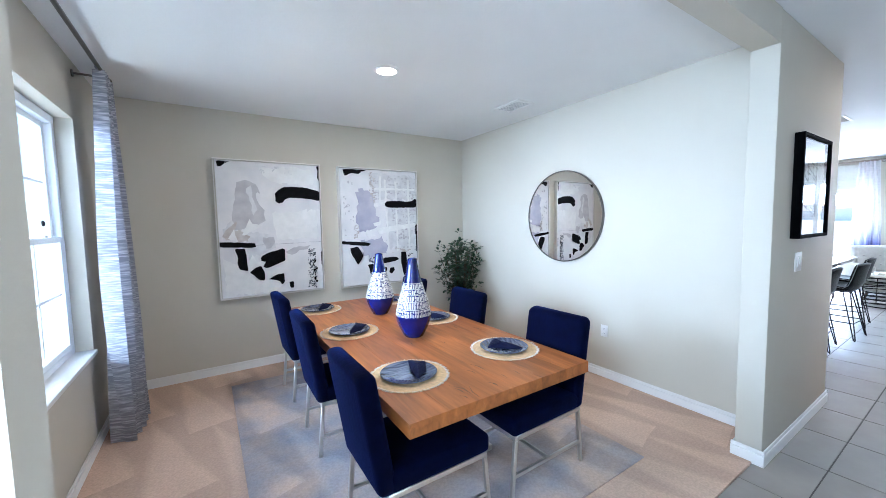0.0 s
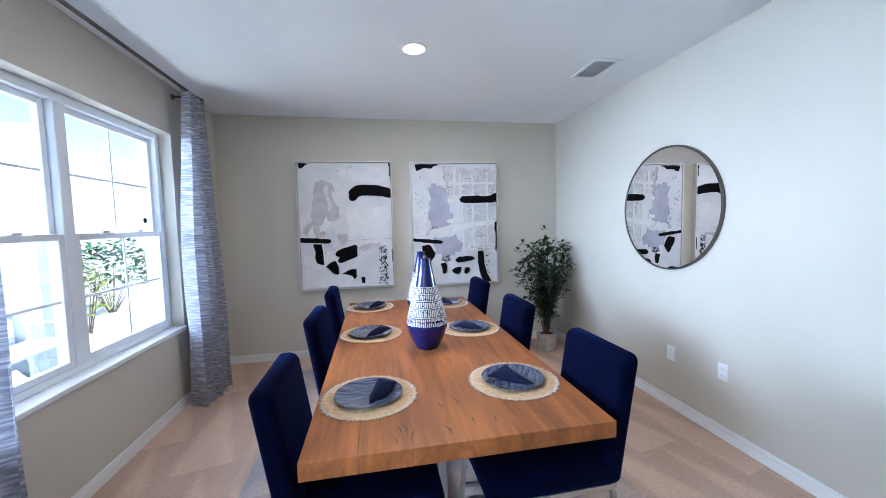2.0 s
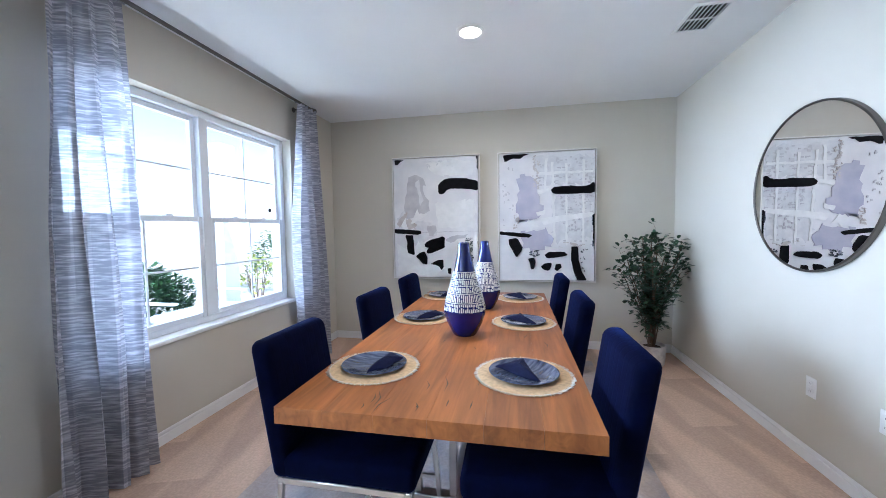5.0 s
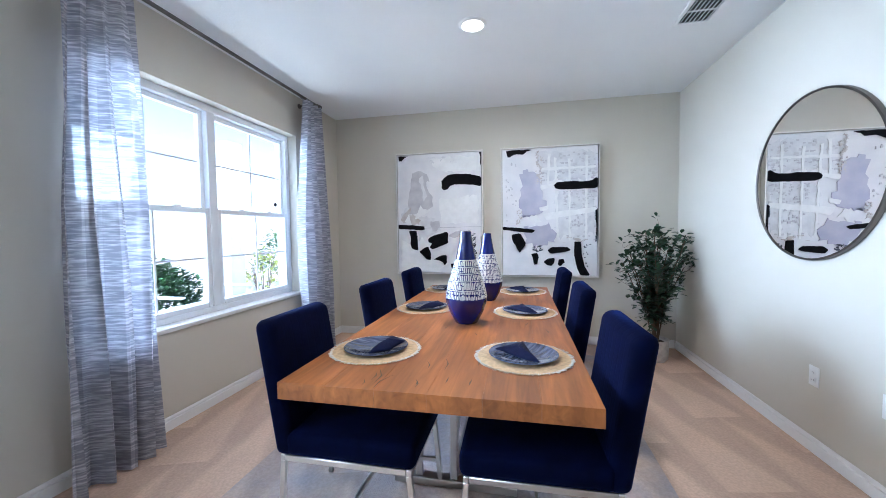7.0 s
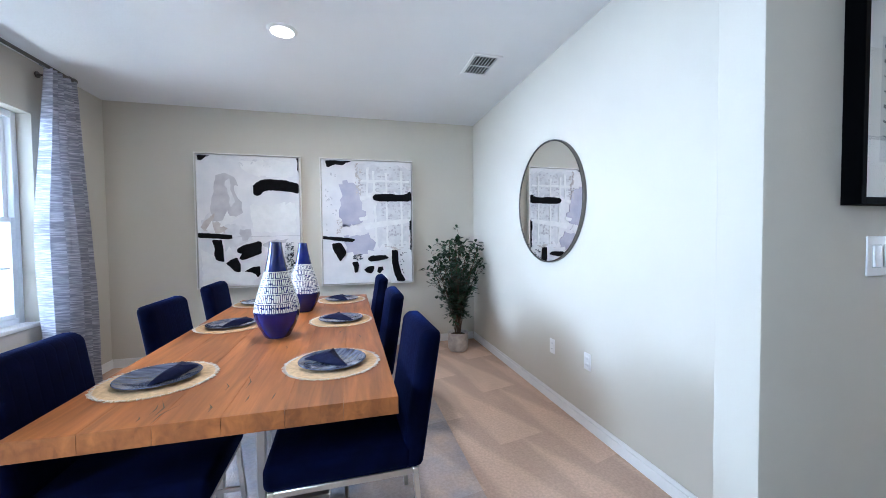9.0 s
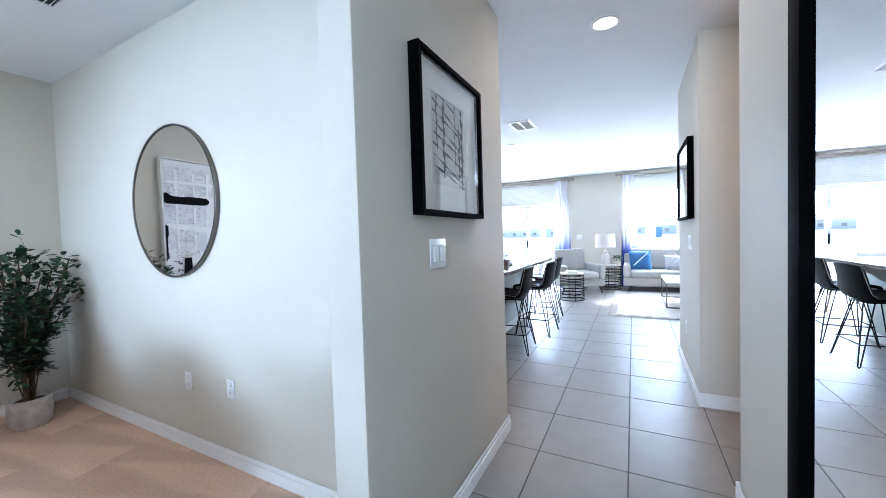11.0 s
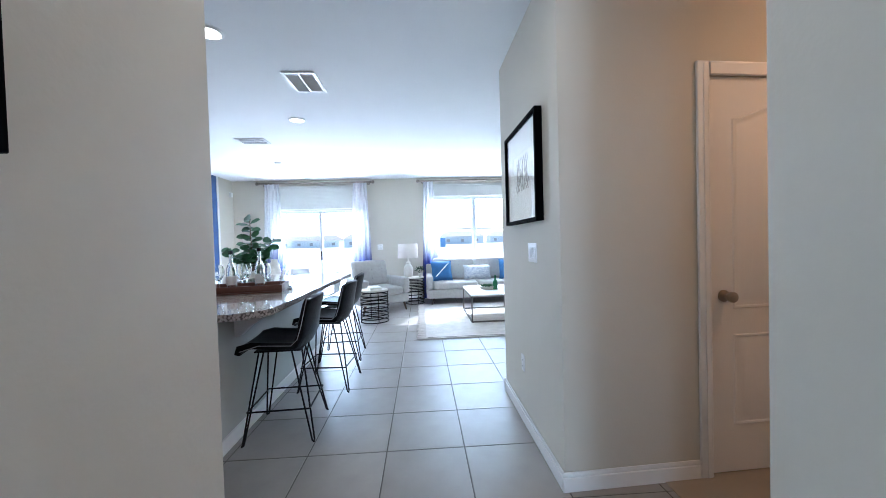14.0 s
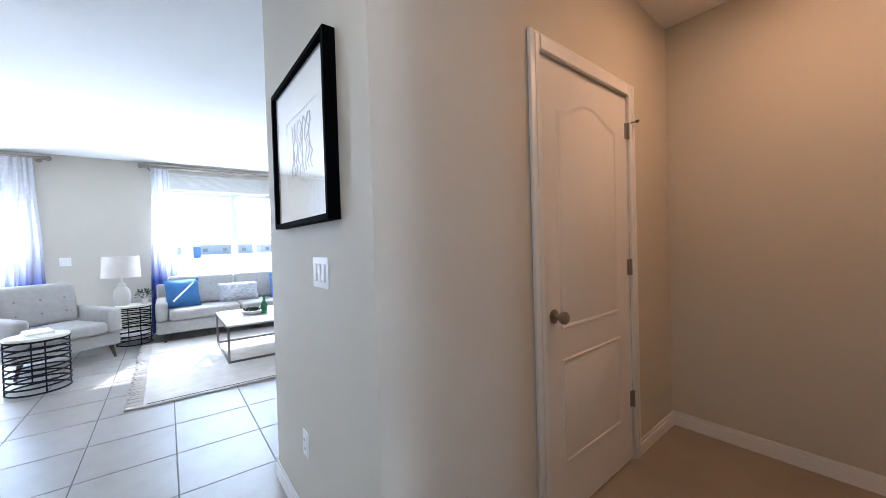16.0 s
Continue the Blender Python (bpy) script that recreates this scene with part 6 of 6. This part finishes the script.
def raised_shade(y0, y1, z0, z1, label):
    """A pleated shade drawn up above an opening: head rail, stacked pleats, bottom rail."""
    ob = thing("window_shade", label, "window shade", "raised shades")
    part("head_rail", B(XE - 0.050, XE, y0, y1, z1 - 0.04, z1, bevel=0.004), SHADEC, ob)
    n = 15
    bm = bmesh.new()
    rows = []
    for k in range(2 * n + 1):
        z = z1 - 0.04 - (z1 - z0 - 0.065) * k / (2 * n)
        x = XE - (0.0325 if k % 2 else 0.030)
        rows.append([bm.verts.new((x, y, z)) for y in (y0 + 0.004, y1 - 0.004)])
    for a, b in zip(rows, rows[1:]):
        bm.faces.new((a[0], a[1], b[1], b[0]))
    part("fabric", bm, SHADEC, ob, smooth=False)
    part("bottom_rail", B(XE - 0.042, XE - 0.018, y0, y1, z0, z0 + 0.025, bevel=0.004), TRIM, ob)
    return ob


SHADEC = mat("pale_grey_shade_cloth", (0.60, 0.60, 0.56), 0.85, var=0.03, bump=0.2, bscale=300)
raised_shade(2.47, 4.29, 2.075, 2.60, "pale grey pleated shade drawn up above the sliding door")
raised_shade(-1.19, 0.99, 2.31, 2.60, "pale grey pleated shade drawn up above the living room window")

# ---- outdoors ----
structure("ground", B(-200, 300, -250, 250, -0.30, -0.16), GRASS, "pale sparse lawn and bare lots outside", "ground")
structure("porch_slab", B(-1.2, 1.95, 0.0, 9.0, -0.16, -0.06), CONC, "pale concrete porch slab", "pavement")
structure("patio_slab", B(XE + 0.16, 18.5, -3.0, 6.0, -0.16, -0.05), CONC, "pale concrete patio slab", "pavement")
pc = thing("porch_column", "white square porch column with moulded base", "column", m=pose(-0.05, 5.95, -0.06))
part("shaft", B(-0.15, 0.15, -0.15, 0.15, 0.12, 2.80, bevel=0.008), STUCCO, pc)
part("plinth", B(-0.19, 0.19, -0.19, 0.19, 0, 0.12, bevel=0.008), STUCCO, pc)
bn = thing("porch_bench", "white slatted porch bench", "bench", m=pose(0.42, 4.95, -0.06))
for i in range(4):
    part("seat_slat", B(-0.25 + 0.125 * i, -0.145 + 0.125 * i, -0.60, 0.60, 0.42, 0.445, bevel=0.004), TRIM, bn)
for y in (-0.57, 0.53):
    for x in (-0.25, 0.20):
        part("leg", B(x, x + 0.05, y, y + 0.05, 0, 0.62 if x < 0 else 0.42, bevel=0.004), TRIM, bn)
    part("arm", B(-0.27, 0.27, y - 0.01, y + 0.06, 0.62, 0.645, bevel=0.004), TRIM, bn)


def shrub(name, m, rx, ry, h, n, leaf, material, label):
    ob = thing(name, label, "shrub", m=m)
    rn = random.Random(n)
    sb_, lb_ = bmesh.new(), bmesh.new()
    for i in range(14):
        a = rn.uniform(0, 6.28)
        rod(sb_, (0.05 * math.cos(a), 0.05 * math.sin(a), 0), (rx * .7 * math.cos(a), ry * .7 * math.sin(a), h * rn.uniform(.5, .9)), 0.01, 0.004, 5)
    for i in range(n):
        th, ph = rn.uniform(0, 6.28), math.acos(rn.uniform(-0.2, 1))
        k = rn.uniform(0.72, 1.06) + 0.1 * math.sin(th * 5) * math.sin(ph * 4)
        p = Vector((rx * k * math.sin(ph) * math.cos(th), ry * k * math.sin(ph) * math.sin(th), h * 0.45 + h * 0.55 * k * math.cos(ph)))
        d = Vector((math.cos(th) + rn.uniform(-.8, .8), math.sin(th) + rn.uniform(-.8, .8), rn.uniform(-.3, .9)))
        leaf_mesh(lb_, p, d, (0, .1, 1), leaf * rn.uniform(.7, 1.3), leaf * 0.62)
    part("stem", sb_, BARK, ob)
    part("foliage", lb_, material, ob)
    return ob


shrub("hedge_shrub", pose(-0.75, 5.0, -0.16), 0.62, 0.80, 1.08, 3800, 0.085, HEDGE, "dense green hedge shrub outside the window")
shrub("hedge_shrub", pose(-0.80, 3.7, -0.16), 0.60, 0.75, 1.0, 3200, 0.085, HEDGE, "dense green hedge shrub outside the window")
shrub("flower_shrub", pose(-0.6, 7.4, -0.16), 0.30, 0.35, 1.15, 260, 0.09, YELLEAF, "sparse yellow-green shrub outside the window")
shrub("hedge_shrub", pose(-1.6, 9.6, -0.16), 0.7, 0.8, 1.5, 700, 0.12, HEDGE, "dark green shrub by the driveway")


def house(m, w, d, h, wall_m, label):
    ob = thing("house", label, "house", "distant houses", m=m)
    part("wall", B(-d / 2, d / 2, -w / 2, w / 2, 0, h), wall_m, ob)
    bm = bmesh.new()
    poly(bm, [(-d / 2 - 0.5, -w / 2 - 0.5, h), (d / 2 + 0.5, -w / 2 - 0.5, h), (0, -w / 2 + 2.5, h + 2.4)], (0, 0.01, 0))
    vs = [bm.verts.new(p) for p in ((-d / 2 - .5, -w / 2 - .5, h), (d / 2 + .5, -w / 2 - .5, h), (d / 2 + .5, w / 2 + .5, h), (-d / 2 - .5, w / 2 + .5, h), (0, -w / 2 + 2.5, h + 2.4), (0, w / 2 - 2.5, h + 2.4))]
    for q in ((0, 1, 4), (1, 2, 5, 4), (2, 3, 5), (3, 0, 4, 5)):
        bm.faces.new([vs[i] for i in q])
    part("roof", bm, ROOF, ob, smooth=False)
    for s in (-1, 1):
        for i in range(3):
            y = -w / 2 + w * (i + 0.5) / 3
            part("window", B(s * d / 2 - 0.03, s * d / 2 + 0.03, y - 0.7, y + 0.7, 0.9, 2.1), ROOF, ob)
    return ob


house(pose(150, 22, -0.16), 16, 12, 3.2, FARWALL, "pale house across the lots with a grey roof")
house(pose(165, -16, -0.16), 18, 12, 3.2, STUCCO, "white house across the lots with a grey roof")
house(pose(185, 58, -0.16), 18, 12, 3.2, FARWALL, "pale house across the lots with a grey roof")
house(pose(172, 44, -0.16), 14, 11, 3.0, FARWALL, "pale house across the lots with a grey roof")
house(pose(190, -40, -0.16), 15, 12, 3.2, FARWALL, "pale house across the lots with a grey roof")
house(pose(210, 4, -0.16), 17, 12, 3.2, STUCCO, "white house across the lots with a grey roof")
house(pose(-60, 30, -0.16), 18, 12, 3.4, STUCCO, "white house across the street")
kiosk = thing("portable_toilet", "blue portable toilet on the far lot", "toilet booth", m=pose(95, -4.0, -0.16))
part("cabin", B(-0.6, 0.6, -0.6, 0.6, 0, 2.2, bevel=0.05), FARBLUE, kiosk)
part("roof", B(-0.65, 0.65, -0.65, 0.65, 2.2, 2.35, bevel=0.05), PAPER, kiosk)

# ---- floor tiles ----
PX, PY, GX, GY, G = 0.5045, 0.4865, 7.557, 0.888, 0.0075
structure("floor_tile_bed", B(1.38, XE + 0.1, YS - 0.1, YN + 0.1, -0.08, -0.003), GROUT, "grey grout bed under the floor tiles", "floor")
tiles = thing("tile_floor", "greige square porcelain floor tiles with dark grout", "floor", kind="structure")
tb = B(G / 2, PX - G / 2, G / 2, PY - G / 2, -0.008, 0.0, bevel=0.0015, seg=1)
tile_me = bpy.data.meshes.new("tile")
tb.to_mesh(tile_me)
tb.free()
tile_me.materials.append(TILE)
rest = bmesh.new()
for i in range(-13, 15):
    for j in range(-9, 9):
        x, y = GX + i * PX, GY + j * PY
        if y < 1.7 and y + PY > 1.66 and x < 5.6 or (x < XM - 0.05 and y > 1.2):
            if x < 5.65:
                continue
        if y < HS - 0.7 and x < 6.6:
            continue
        near = 5.0 < x < 12.2 and -1.9 < y < 2.3
        if near:
            t = new("tile", tile_me)
            t.parent = tiles
            t.location = (x, y, 0)
        else:
            box(rest, x + G / 2, x + PX - G / 2, y + G / 2, y + PY - G / 2, -0.008, 0.0)
for i in range(-13, -3):
    x = GX + i * PX
    box(rest, x + G / 2, x + PX - G / 2, GY + PY + G / 2, 1.658, -0.008, 0.0)
tagged(part("far_tiles", rest, TILE, tiles, smooth=False), kind="stuff")
